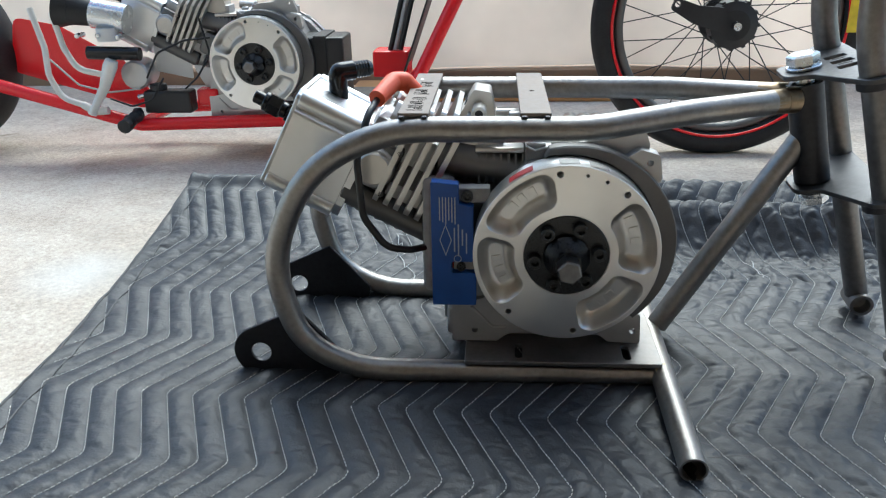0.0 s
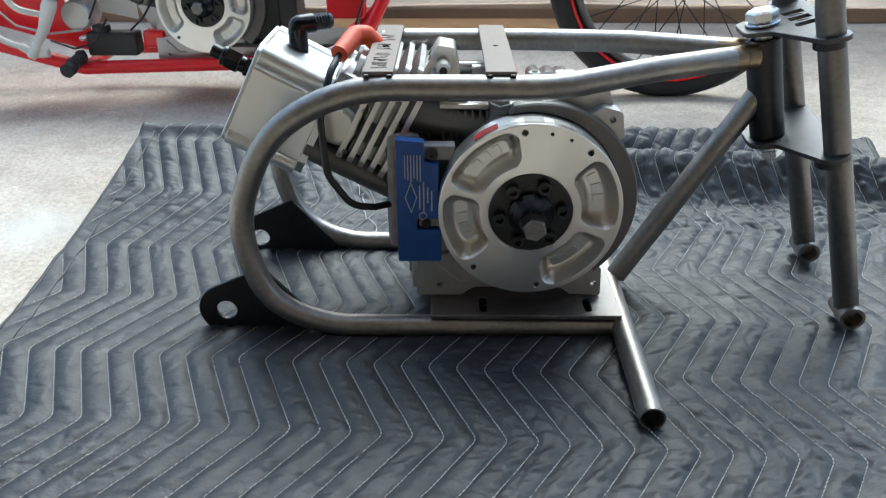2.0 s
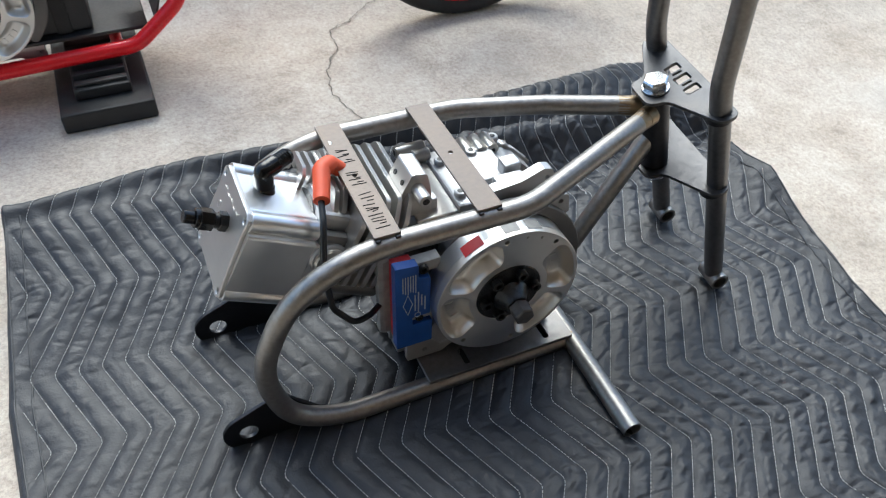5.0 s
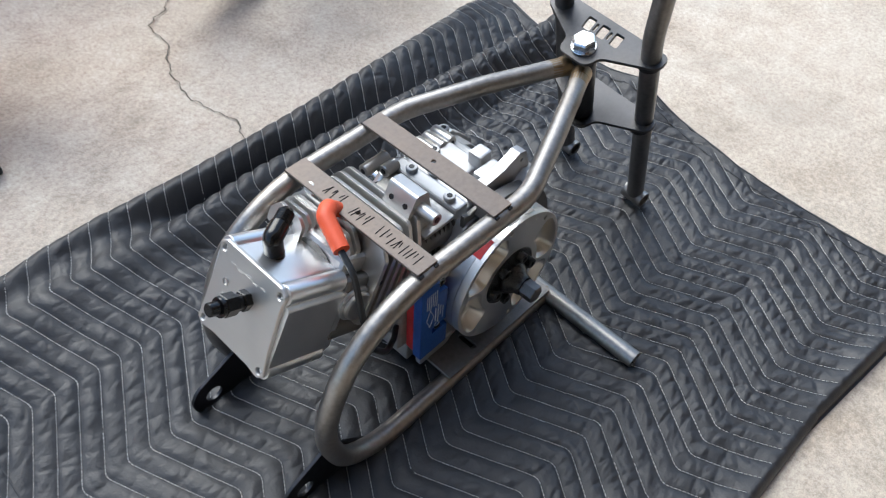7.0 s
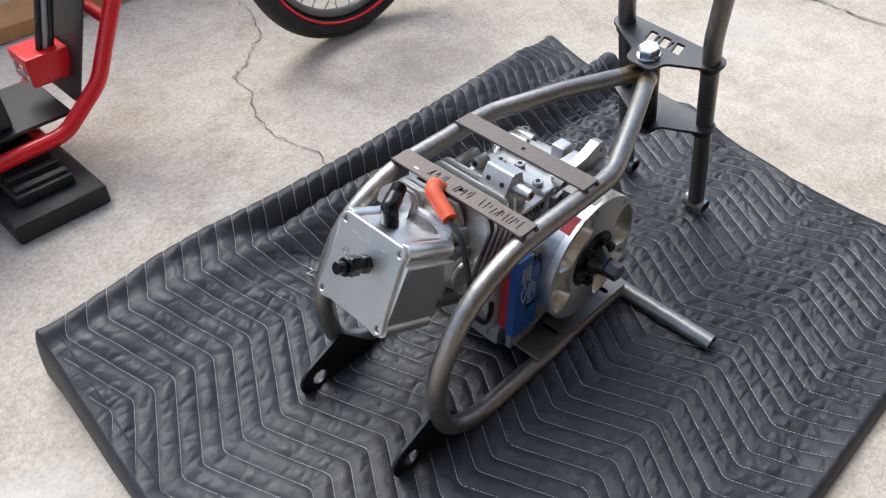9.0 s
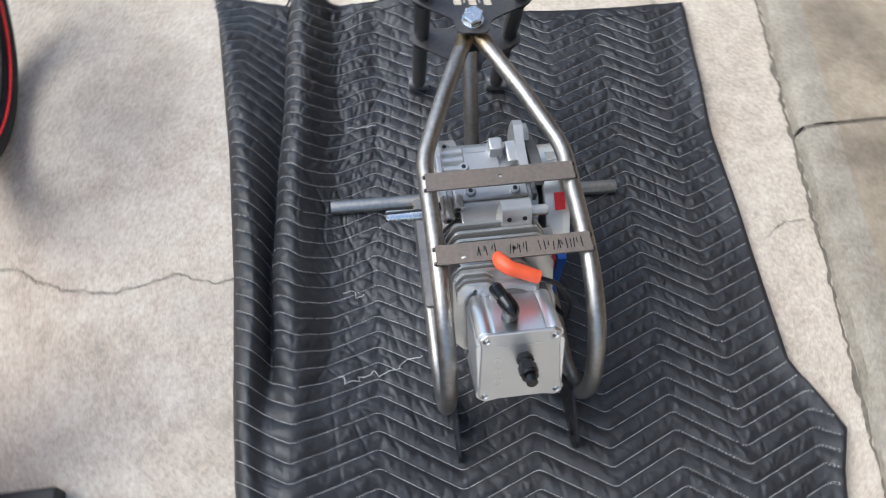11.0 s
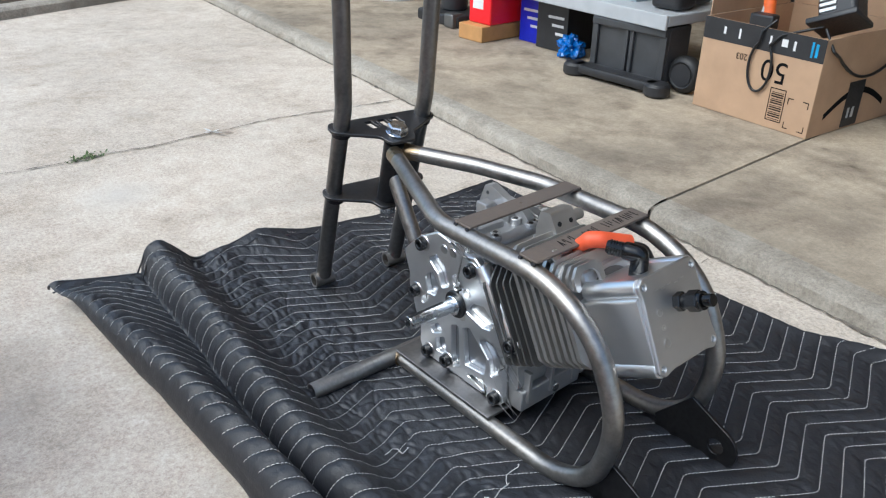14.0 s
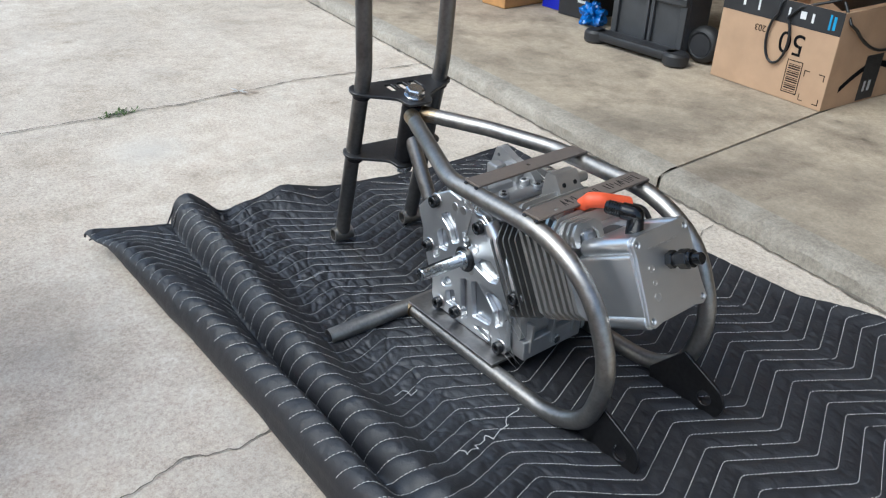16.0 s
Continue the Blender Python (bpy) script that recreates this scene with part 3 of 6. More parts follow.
def blanket():
    ob = thing("moving_blanket", "charcoal quilted moving blanket with white zigzag stitching, rumpled", "blanket")
    nx, ny = 600, 560
    verts, faces = [], []
    for j in range(ny + 1):
        t = j / ny
        t = t if t < 0.9 else 0.9 + 0.1 * (1 - (1 - (t - 0.9) / 0.1) ** 1.5)
        for i in range(nx + 1):
            x, y = cloth_point(i / nx, t)
            verts.append((x, y, GROUND_Z + cloth_height(x, y)))
    # the folded edge tucks back under itself
    for inset, share in ((-0.003, 0.82), (-0.0035, 0.62), (0.0, 0.4), (0.008, 0.18), (0.022, 0.04)):
        for i in range(nx + 1):
            x, y = cloth_point(i / nx, 1.0)
            keep = float(np.interp(x, (0.5, 0.76), (1.0, 0.14)))
            verts.append((x, y - inset * keep, GROUND_Z + 0.001 + (1 - (1 - share) * keep) * cloth_height(x, y)))
    w = nx + 1
    ny += 5
    for j in range(ny):
        for i in range(nx):
            k = j * w + i
            faces.append((k, k + 1, k + w + 1, k + w))
    me = bpy.data.meshes.new("quilt")
    me.from_pydata(verts, [], faces)
    me.polygons.foreach_set("use_smooth", [True] * len(faces))
    me.materials.append(CLOTH)
    top = new("quilted_cover", me)
    top.parent = ob
    # bound edges
    for name, run in (("edge_binding", [(outline_front(y) - 0.012, y) for y in np.linspace(0.28, 1.24, 60)]), ("edge_binding", [(outline_rear(y) + 0.012, y) for y in np.linspace(0.37, 1.13, 60)])):
        for off in (0.0, 0.02):
            sign = -1 if run[0][0] > 0 else 1
            bm = bmesh.new()
            sweep(bm, [(x + sign * off, y, GROUND_Z + cloth_height(x + sign * off, y) - 0.0003) for x, y in run], 0.0016, 6)
            part("edge_binding", bm, CLOTH, ob)
    # the stitches
    verts, faces = [], []
    rnd = random.Random(4)
    for n in range(-8, 46):
        s, on = 0.20, True
        while s < 1.30:
            gx, gy = stitch_x(n, s), s
            rise = (cloth_height(gx, gy + 0.003) - cloth_height(gx, gy)) / 0.003 if outline_near(gx) < gy < outline_far(gx) - 0.008 else 0.0
            step = (0.0036 if on else 0.0015) / math.sqrt(1 + min(9.0, rise * rise))
            if on and rnd.random() > 0.015:
                quad = []
                for y in (s, s + step / 2, s + step):
                    x = stitch_x(n, y)
                    quad.append((x, y))
                if all(outline_rear(y) + 0.02 < x < outline_front(y) - 0.02 and outline_near(x) + 0.012 < y < outline_far(x) - 0.004 for x, y in quad):
                    r = 0.00052
                    base = len(verts)
                    for k, (x, y) in enumerate(quad):
                        z = GROUND_Z + max(cloth_height(x - 0.0015, y), cloth_height(x + 0.0015, y)) + (0.0008 if k == 1 else -0.0001)
                        verts += [(x - r, y, z), (x, y, z + r * 1.2), (x + r, y, z)]
                    for k in (0, 3):
                        faces += [(base + k, base + k + 1, base + k + 4, base + k + 3), (base + k + 1, base + k + 2, base + k + 5, base + k + 4)]
            s += step
            on = not on
    me = bpy.data.meshes.new("stitches")
    me.from_pydata(verts, [], faces)
    me.materials.append(THREAD)
    st = tagged(new("stitching", me), "white zigzag quilting stitches", kind="stuff")
    st.parent = ob
    return ob


blanket()


def loose_thread(pts, name="thread"):
    bm = bmesh.new()
    sweep(bm, [(x, y, GROUND_Z + cloth_height(x, y) + 0.0025) for x, y in pts], 0.0006, 5)
    tagged(part(name, bm, THREAD), "loose white thread lying on the blanket", "thread")


def wander(x0, y0, x1, y1, n, amp, seed):
    return [(x0 + (x1 - x0) * i / n + amp * noise.noise((i * 0.35, seed, 0)), y0 + (y1 - y0) * i / n + amp * noise.noise((i * 0.35, seed, 7))) for i in range(n + 1)]


loose_thread(wander(-0.045, 1.045, -0.01, 0.90, 26, 0.02, 1.5))
loose_thread(wander(0.125, 1.015, 0.115, 0.985, 10, 0.015, 3.5))
loose_thread(wander(0.47, 0.985, 0.475, 0.93, 10, 0.008, 5.5))


# ---- the bare bike frame ----
MID = 0.768
HALF = 0.104
TUBE = 0.0127
HEAD_TOP, HEAD_LOW = Vector((0.4259, MID, 0.3148)), Vector((0.4502, MID, 0.2096))


def bike_frame():
    ob = thing("minibike_chassis", "bare welded steel mini bike chassis lying on the blanket", "bike chassis")
    for s in (-1, 1):
        y = MID + s * HALF
        path = rounded([(0.412, MID + s * 0.012, 0.2990), (0.30, MID + s * 0.061, 0.2975), (0.193, y, 0.2905), (-0.006, y, 0.2905), (-0.089, y, 0.247), (-0.1335, y, 0.146), (-0.108, y, 0.052), (-0.047, y, 0.0190), (0.279, y, 0.0190)],
                       [0.3, 0.12, 0.2, 0.2, 0.2, 0.2, 0.2], 10)
        bm = bmesh.new()
        n = len(path)
        sweep(bm, path, [TUBE if i < n - 1 else TUBE * 0.8 for i in range(n)], 24)
        part("side_rail", bm, STEEL, ob, "satin bare steel tube")
        bm = bmesh.new()
        sweep(bm, rounded([(0.387, MID + s * 0.0230, 0.2987), (0.400, MID + s * 0.0173, 0.2988), (0.414, MID + s * 0.0112, 0.2990)], [0.01], 1), [TUBE * 1.004, TUBE * 1.01, TUBE * 1.04, TUBE * 1.10], 20)
        part("weld", bm, WELD, ob, "heat-tinted weld bead")
        # chain adjuster lug
        side = y - s * (TUBE + 0.0005)
        hole = (-0.1585, 0.0315)
        pts = [(hole[0] + 0.031 * math.cos(a), hole[1] + 0.031 * math.sin(a)) for a in np.linspace(radians(118), radians(278), 16)]
        pts += [(-0.066, 0.0075), (-0.062, 0.027), (-0.1135, 0.086)]
        m = upright(side + 0.0025)
        part("axle_lug", sheet(pts, [circle(*hole, 0.0115, 24)], 0.005, m, 0.0006), DARK_STEEL, ob, "black laser-cut steel tab with a hole")
        # vent hole with a welded nut on the rear bend
        d = Vector((-0.50, s * 0.35, 0.79)).normalized()
        p = Vector((-0.0655, y, 0.2545)) + d * (TUBE - 0.0005)
        part("threaded_bung", sweep(bmesh.new(), [p, p + d * 0.0012], 0.0045, 16, True, 0.6), STEEL, ob, "small threaded bung")
    part("head_tube", sweep(bmesh.new(), [HEAD_TOP, HEAD_LOW], 0.0185, 28, True, 0.7), DARK_STEEL, ob, "black head tube")
    part("down_tube", rod((0.2985, MID, 0.026), (0.4365, MID, 0.2630), TUBE, 24), STEEL, ob, "satin bare steel tube")
    part("cross_tube", sweep(bmesh.new(), [(0.2836, 0.5026, 0.0200), (0.2933, 1.0278, 0.0205)], 0.0128, 28, True, 0.86), STEEL, ob, "open-ended bare steel axle tube")
    for x in (0.0085, 0.1265):
        outline = soft([(x, MID - 0.107), (x + 0.030, MID - 0.107), (x + 0.030, MID + 0.107), (x, MID + 0.107)], 0.0015, 2)
        bar = part("cross_strap", sheet(outline, [circle(x + 0.015, MID, 0.0028, 12)], 0.0034, pose(0, 0, 0.3036), 0.0005), STRAP, ob, "flat steel strap with a centre hole, toned brown for a warm reflection")
        for s in (-1, 1):
            for dx in (0.004, 0.026):
                part("weld", chamfered((x + dx - 0.003, MID + s * 0.1085, 0.3028), (x + dx + 0.003, MID + s * 0.1085, 0.3028), 0.0022, 8), DARK_STEEL, ob)
    # a row of plain cut bars on the rear strap
    rnd = random.Random(11)
    y = MID - 0.094
    for word in (6, 0, 3, 0, 3):
        for k in range(word):
            x0 = 0.0155 + rnd.uniform(-0.0012, 0.0012)
            tilt = pose(x0, y, 0.3070, 0, 0, rnd.uniform(-9, 9))
            part("engraved_bar", stock((0, 0, 0), (rnd.uniform(0.013, 0.0165), 0.0013, 0.0003), 0, tilt), INK, ob)
            y += rnd.choice((0.0042, 0.0065))
            part("engraved_bar", stock((rnd.choice((0.0, 0.007)), 0, 0), (0.0145, 0.0012, 0.0003), 0, pose(x0, y, 0.3070, 0, 0, rnd.uniform(-16, 16))), INK, ob)
            y += 0.0052
        y += 0.0 if word else 0.014
    # engine plate
    slots = [slot(x, MID + s * 0.088, 0.011, 0.0042) for x in (0.131, 0.248) for s in (-1,)]
    plate = sheet(soft([(0.072, MID - 0.112), (0.284, MID - 0.112), (0.284, MID + 0.112), (0.072, MID + 0.112)], 0.003, 2), slots, 0.005, pose(0, 0, 0.0318), 0.0006)
    part("engine_plate", plate, PLATE, ob, "flat bare steel mounting plate with slots")
    part("weld", rod((0.277, MID - HALF, 0.0195), (0.288, MID - HALF, 0.0195), 0.0137, 16), WELD, ob)
    part("weld", rod((0.277, MID + HALF, 0.0195), (0.288, MID + HALF, 0.0195), 0.0137, 16), WELD, ob)
    return ob


bike_frame()


# ---- fork ----
def fork():
    ob = thing("bike_fork", "dark bare steel fork with two flat clamp plates, bolted on", "bike fork")
    axis = (HEAD_LOW - HEAD_TOP).normalized()
    steer = Matrix.Translation(HEAD_TOP) @ Matrix.Rotation(radians(5), 4, axis) @ Matrix.Translation(-HEAD_TOP)
    fwd = Vector((-axis.z, 0, axis.x)) if axis.z < 0 else Vector((axis.z, 0, -axis.x))
    if fwd.x < 0:
        fwd = -fwd
    hold = HEAD_TOP

    def at(down, ahead, side):
        return steer @ (hold + axis * down + fwd * ahead + Vector((0, side, 0)))

    top_d, low_d, reach, wide = -0.010, 0.1145, 0.042, 0.0765
    for d in (top_d, low_d):
        corners = [(-0.024, -0.024), (0.0, -0.030), (reach - 0.008, -wide - 0.022), (reach + 0.018, -wide - 0.018), (reach + 0.020, wide + 0.018), (reach - 0.008, wide + 0.022), (0.0, 0.030), (-0.024, 0.024)]
        o = at(d, 0, 0)
        x = (at(d, 1, 0) - o)
        y = (at(d, 0, 1) - o)
        holes = []
        if d == top_d:
            holes = [soft([(0.026, b - 0.009), (0.048, b - 0.004), (0.048, b + 0.009), (0.026, b + 0.004)], 0.002, 2) for b in (-0.024, 0.0, 0.024)] + [soft([(0.030, b + 0.010), (0.044, b + 0.0125), (0.044, b + 0.0155), (0.030, b + 0.013)], 0.001, 2) for b in (-0.024, 0.0)]
        part("clamp_plate", sheet(soft(corners, 0.016, 5), holes, 0.005, axes(o, x, y), 0.0007), CLAMP, ob, "flat dark steel clamp plate with cut-outs")
    for s in (-1, 1):
        foot = at(0.300, 0.0590, s * wide)
        knee = at(-0.05, reach, s * wide)
        hi = knee + Vector((-0.012, s * 0.004, 0.16))
        top = knee + Vector((-0.022, s * 0.012, 0.46))
        bm = bmesh.new()
        path = rounded([foot, knee, hi, top], 0.16, 8)
        sweep(bm, path, 0.0135, 24)
        part("fork_leg", bm, FORK, ob, "dark satin steel fork tube")
        for d in (top_d, low_d):
            part("collar", rod(at(d - 0.003, reach, s * wide), at(d + 0.008, reach, s * wide), 0.0152, 20), DARK_STEEL, ob)
        side = (at(0.3, 0, 1) - at(0.3, 0, 0)).normalized()
        c = at(0.3085, 0.0596, s * wide)
        bm = bmesh.new()
        sweep(bm, [c - side * 0.019, c + side * 0.019], 0.0138, 24, True, 0.74)
        part("axle_eye", bm, STEEL, ob, "open steel axle eye")
    part("steering_stem", rod(at(-0.012, 0, 0), at(0.125, 0, 0), 0.0095, 16), ZINC, ob)
    hex_head(at(-0.0185, 0, 0), -axis, 0.0165, 0.0125, ZINC, ob, "stem_bolt")
    part("washer", chamfered(at(-0.0155, 0, 0), at(-0.0185, 0, 0), 0.0175, 24, 0.0006), ZINC, ob)
    hex_head(at(0.1245, 0, 0), axis, 0.0155, 0.011, ZINC, ob, "stem_nut")
    part("washer", chamfered(at(0.1205, 0, 0), at(0.1245, 0, 0), 0.016, 24, 0.0006), ZINC, ob)
    return ob


fork()


# ---- engine ----
CRANK = Vector((0.1765, 0.0, 0.160))
LEAN_UP = radians(27.6)
U = Vector((-math.cos(LEAN_UP), 0, math.sin(LEAN_UP)))
V = Vector((math.sin(LEAN_UP), 0, math.cos(LEAN_UP)))


def cyl(a, b, y):
    """A point by its distance along the cylinder, across it, and y."""
    return CRANK + U * a + V * b + Vector((0, y, 0))


CYL = Matrix.Translation(CRANK) @ Matrix((U, V, Vector((0, -1, 0)))).transposed().to_4x4()


def cyl_block(a, b, y, bevel=0.002, bm=None):
    return stock((a[0], b[0], -y[1]), (a[1], b[1], -y[0]), bevel, CYL, bm)


def across(a, b0):
    """Pose of a sheet square to the cylinder at a: its x runs along y, its y along V, and it thickens towards the head."""
    return Matrix.Translation(cyl(a, b0, 0)) @ Matrix((Vector((0, 1, 0)), V, U)).transposed().to_4x4()


def kidney(r0, r1, a0, a1, inset=0.0, corner=0.012, k=6):
    """A rounded kidney in polar form, drawn in by inset."""
    mid = (r0 + r1) / 2
    w, h = (a1 - a0) * mid / 2 - inset, (r1 - r0) / 2 - inset
    c = max(0.0008, min(corner - inset * 0.6, w * 0.98, h * 0.98))
    am = (a0 + a1) / 2
    flat = []
    for sx, sy, start in ((1, 1, 0), (-1, 1, 1), (-1, -1, 2), (1, -1, 3)):
        for i in range(k + 1):
            t = (start + i / k) * math.pi / 2
            flat.append((sx * (w - c) + c * math.cos(t), sy * (h - c) + c * math.sin(t)))
    fine = []
    for (p, q), (r, t) in zip(flat, flat[1:] + flat[:1]):
        n = 8 if math.hypot(r - p, t - q) > 0.009 and abs(q - t) < 1e-6 else 1
        fine += [(p + (r - p) * i / n, q + (t - q) * i / n) for i in range(n)]
    return [((mid + v) * math.cos(am + u / mid), (mid + v) * math.sin(am + u / mid)) for u, v in fine]


def pocket(bm, spec, depth, m):
    """The wall and floor of a milled pocket with a filleted foot."""
    count, rings = None, []
    for inset, z in ((0.0, 0.0), (0.0006, depth * 0.05), (0.0020, depth * 0.2), (0.0042, depth * 0.5), (0.0066, depth * 0.78), (0.0092, depth * 0.94), (0.0120, depth)):
        loop = kidney(*spec, inset)
        if count is None:
            count = len(loop)
        if len(loop) != count:
            continue
        rings.append([bm.verts.new(m @ Vector((x, y, -z))) for x, y in loop])
    for a, b in zip(rings, rings[1:]):
        for i in range(count):
            j = (i + 1) % count
            bm.faces.new((a[i], a[j], b[j], b[i]))
    bm.faces.new(rings[-1])


def flywheel(ob):
    """A turned disc with four milled kidney pockets, a black hub with six cap screws and a long nut."""
    face = 0.660
    m = axes((CRANK.x, face + 0.012, CRANK.z), (1, 0, 0), (0, 0, 1))
    specs = [(0.0530, 0.0905, radians(a), radians(b)) for a, b in ((101, 161), (166, 222), (-14, 43), (-78, -21))]
    holes = [circle(0.0868 * math.cos(a), 0.0868 * math.sin(a), 0.0032, 12) for a in (radians(d) for d in (96.3, 48.9, 228, 277))]
    holes += [circle(0.0868 * math.cos(a), 0.0868 * math.sin(a), 0.0016, 8) for a in (radians(d) for d in (78.5, 65))]
    fw = part("flywheel", sheet(circle(0, 0, 0.0955, 96), [circle(0, 0, 0.0435, 48), *[kidney(*p) for p in specs], *holes], 0.012, m, 0.0006), FACED, ob, "turned aluminium flywheel with milled pockets")
    rim = bmesh.new()
    sweep(rim, [(CRANK.x, y, CRANK.z) for y in (face + 0.0205, face + 0.036, face + 0.038)], [0.0953, 0.0955, 0.093], 96)
    sweep(rim, [(CRANK.x, y, CRANK.z) for y in (face + 0.0119, face + 0.0206)], [0.0955, 0.0955], 96, False)
    part("flywheel_body", rim, BILLET, fw, "turned rim")
    front = axes((CRANK.x, face + 0.0004, CRANK.z), (1, 0, 0), (0, 0, 1))
    for spec in specs:
        bm = bmesh.new()
        pocket(bm, spec, 0.018, front)
        bmesh.ops.recalc_face_normals(bm, faces=bm.faces[:])
        part("pocket", bm, POCKET, fw, "milled pocket")
    for a0, a1 in ((98, 161), (171, 226), (-12, 48), (-86, -24)):
        bm = bmesh.new()
        mid = radians((a0 + a1) / 2)
        for k in range(-1, 2):
            a = mid + k * 0.17
            p = Vector((CRANK.x + 0.072 * math.cos(a), face + 0.0182, CRANK.z + 0.072 * math.sin(a)))
            stock((-0.0035, -0.005, 0), (0.0035, 0.005, 0.0012), 0.0004, axes(p, (-math.sin(a), 0, math.cos(a)), (-math.cos(a), 0, -math.sin(a))), bm)
        part("cast_mark", bm, POCKET, fw)
    for k, (a0, a1, mat) in enumerate(((112, 128, RED_TAPE), (84, 96, LAMINATE), (66, 78, LAMINATE))):
        bm = bmesh.new()
        arc = [radians(a) for a in np.linspace(a0, a1, 8)]
        lo = [bm.verts.new((CRANK.x + 0.0961 * math.cos(a), face + 0.006, CRANK.z + 0.0961 * math.sin(a))) for a in arc]
        hi = [bm.verts.new((CRANK.x + 0.0961 * math.cos(a), face + 0.022, CRANK.z + 0.0961 * math.sin(a))) for a in arc]
        for i in range(7):
            bm.faces.new((lo[i], lo[i + 1], hi[i + 1], hi[i]))
        part("magnet", bm, mat, fw, "red mark on the rim" if mat is RED_TAPE else "rim magnet")
    hub = part("hub", chamfered((CRANK.x, face + 0.016, CRANK.z), (CRANK.x, face - 0.0005, CRANK.z), 0.0435, 48), BLACK_OX, ob, "black steel hub")
    part("hub_step", chamfered((CRANK.x, face - 0.0005, CRANK.z), (CRANK.x, face - 0.008, CRANK.z), 0.019, 32), BLACK_OX, hub)
    for k in range(6):
        a = radians(60 * k + 8)
        socket_screw((CRANK.x + 0.0325 * math.cos(a), face - 0.0005, CRANK.z + 0.0325 * math.sin(a)), (0, -1, 0), 0.0072, 0.0095, BLACK_OX, hub)
    part("crank_nose", sweep(bmesh.new(), [(CRANK.x, face - d, CRANK.z) for d in (0.006, 0.008, 0.018, 0.024)], [0.0235, 0.0225, 0.0145, 0.0135], 32), BLACK_OX, hub)
    hex_head((CRANK.x, face - 0.024, CRANK.z), (0, -1, 0), 0.0128, 0.020, FORK, hub, "crank_nut")


def side_cover(ob):
    """The billet crankcase side: a ribbed plate with pockets, eight cap screws and the keyed output shaft."""
    y = 0.8395
    m = axes((0, y, 0), (-1, 0, 0), (0, 0, 1))
    out = [(0.297, 0.197), (0.268, 0.228), (0.246, 0.243), (0.220, 0.257), (0.189, 0.252), (0.167, 0.243), (0.142, 0.248), (0.125, 0.236), (0.060, 0.169), (0.053, 0.150),
           (0.069, 0.128), (0.077, 0.107), (0.076, 0.079), (0.075, 0.042), (0.108, 0.039), (0.186, 0.039), (0.252, 0.039), (0.259, 0.056), (0.258, 0.082), (0.270, 0.104), (0.277, 0.126), (0.285, 0.164)]
    flip = lambda pts: [(-x, z) for x, z in pts]
    part("side_plate", sheet(flip(soft(out, 0.008, 3)), [], 0.0016, m, 0.0004), FLOOR, ob, "milled billet side cover floor, darkened for the shade in its pockets")
    upper = [
        [(0.240, 0.208), (0.223, 0.220), (0.207, 0.213), (0.193, 0.181), (0.209, 0.172), (0.217, 0.191)],
        [(0.247, 0.177), (0.231, 0.189), (0.217, 0.172), (0.224, 0.152), (0.241, 0.150)],
        [(0.186, 0.200), (0.176, 0.209), (0.170, 0.202), (0.173, 0.193), (0.183, 0.188)],
        [(0.184, 0.184), (0.171, 0.193), (0.162, 0.189), (0.174, 0.180)],
        [(0.257, 0.141), (0.242, 0.149), (0.241, 0.136), (0.254, 0.124)],
        [(0.158, 0.158), (0.145, 0.175), (0.121, 0.181), (0.101, 0.165), (0.106, 0.151), (0.120, 0.148)],
    ]
    lower = [
        [(0.236, 0.093), (0.217, 0.108), (0.205, 0.097), (0.228, 0.085)],
        [(0.222, 0.078), (0.202, 0.091), (0.196, 0.060), (0.219, 0.059)],
        [(0.186, 0.119), (0.172, 0.126), (0.167, 0.057), (0.182, 0.047)],
        [(0.161, 0.126), (0.149, 0.133), (0.112, 0.101), (0.114, 0.072), (0.154, 0.068)],
        [(0.130, 0.124), (0.099, 0.132), (0.085, 0.117), (0.085, 0.090), (0.101, 0.074), (0.106, 0.101)],
        [(0.158, 0.052), (0.115, 0.060), (0.104, 0.049), (0.117, 0.044)],
    ]
    pockets = upper + lower
    holes = [flip(soft(p, 0.0045, 3)) for p in pockets]
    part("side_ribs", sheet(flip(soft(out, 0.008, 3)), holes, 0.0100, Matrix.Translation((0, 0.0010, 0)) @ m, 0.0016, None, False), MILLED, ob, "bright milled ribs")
    bolts = [(0.250, 0.228), (0.145, 0.228), (0.062, 0.150), (0.087, 0.049), (0.236, 0.050), (0.192, 0.055), (0.266, 0.143)]
    for x, z in bolts:
        part("boss", chamfered((x, y, z), (x, y + 0.0120, z), 0.0125, 24, 0.001), POCKET, ob)
        socket_screw((x, y + 0.0120, z), (0, 1, 0), 0.0094, 0.0095, BLACK_OX, ob)
    part("edge_rail", chamfered((0.137, y + 0.0015, 0.236), (0.068, y + 0.0015, 0.157), 0.0125, 28, 0.002), BILLET, ob, "rounded bright edge of the side cover")
    for x, z in ((0.205, 0.236), (0.186, 0.238), (0.155, 0.187), (0.164, 0.145)):
        part("boss", chamfered((x, y + 0.004, z), (x, y + 0.0118, z), 0.0075, 20, 0.001), POCKET, ob)
    ring = part("shaft_seal", chamfered((CRANK.x, y, CRANK.z), (CRANK.x, y + 0.015, CRANK.z), 0.021, 32, 0.0015), BLACK_OX, ob, "black shaft seal")
    part("bearing_ring", chamfered((CRANK.x, y + 0.01, CRANK.z), (CRANK.x, y + 0.020, CRANK.z), 0.0145, 28, 0.001), ZINC, ring)
    shaft = part("output_shaft", chamfered((CRANK.x, y + 0.01, CRANK.z), (CRANK.x + 0.004, 0.9334, CRANK.z - 0.001), 0.0098, 28, 0.0012), ZINC, ob, "bright steel output shaft with a keyway")
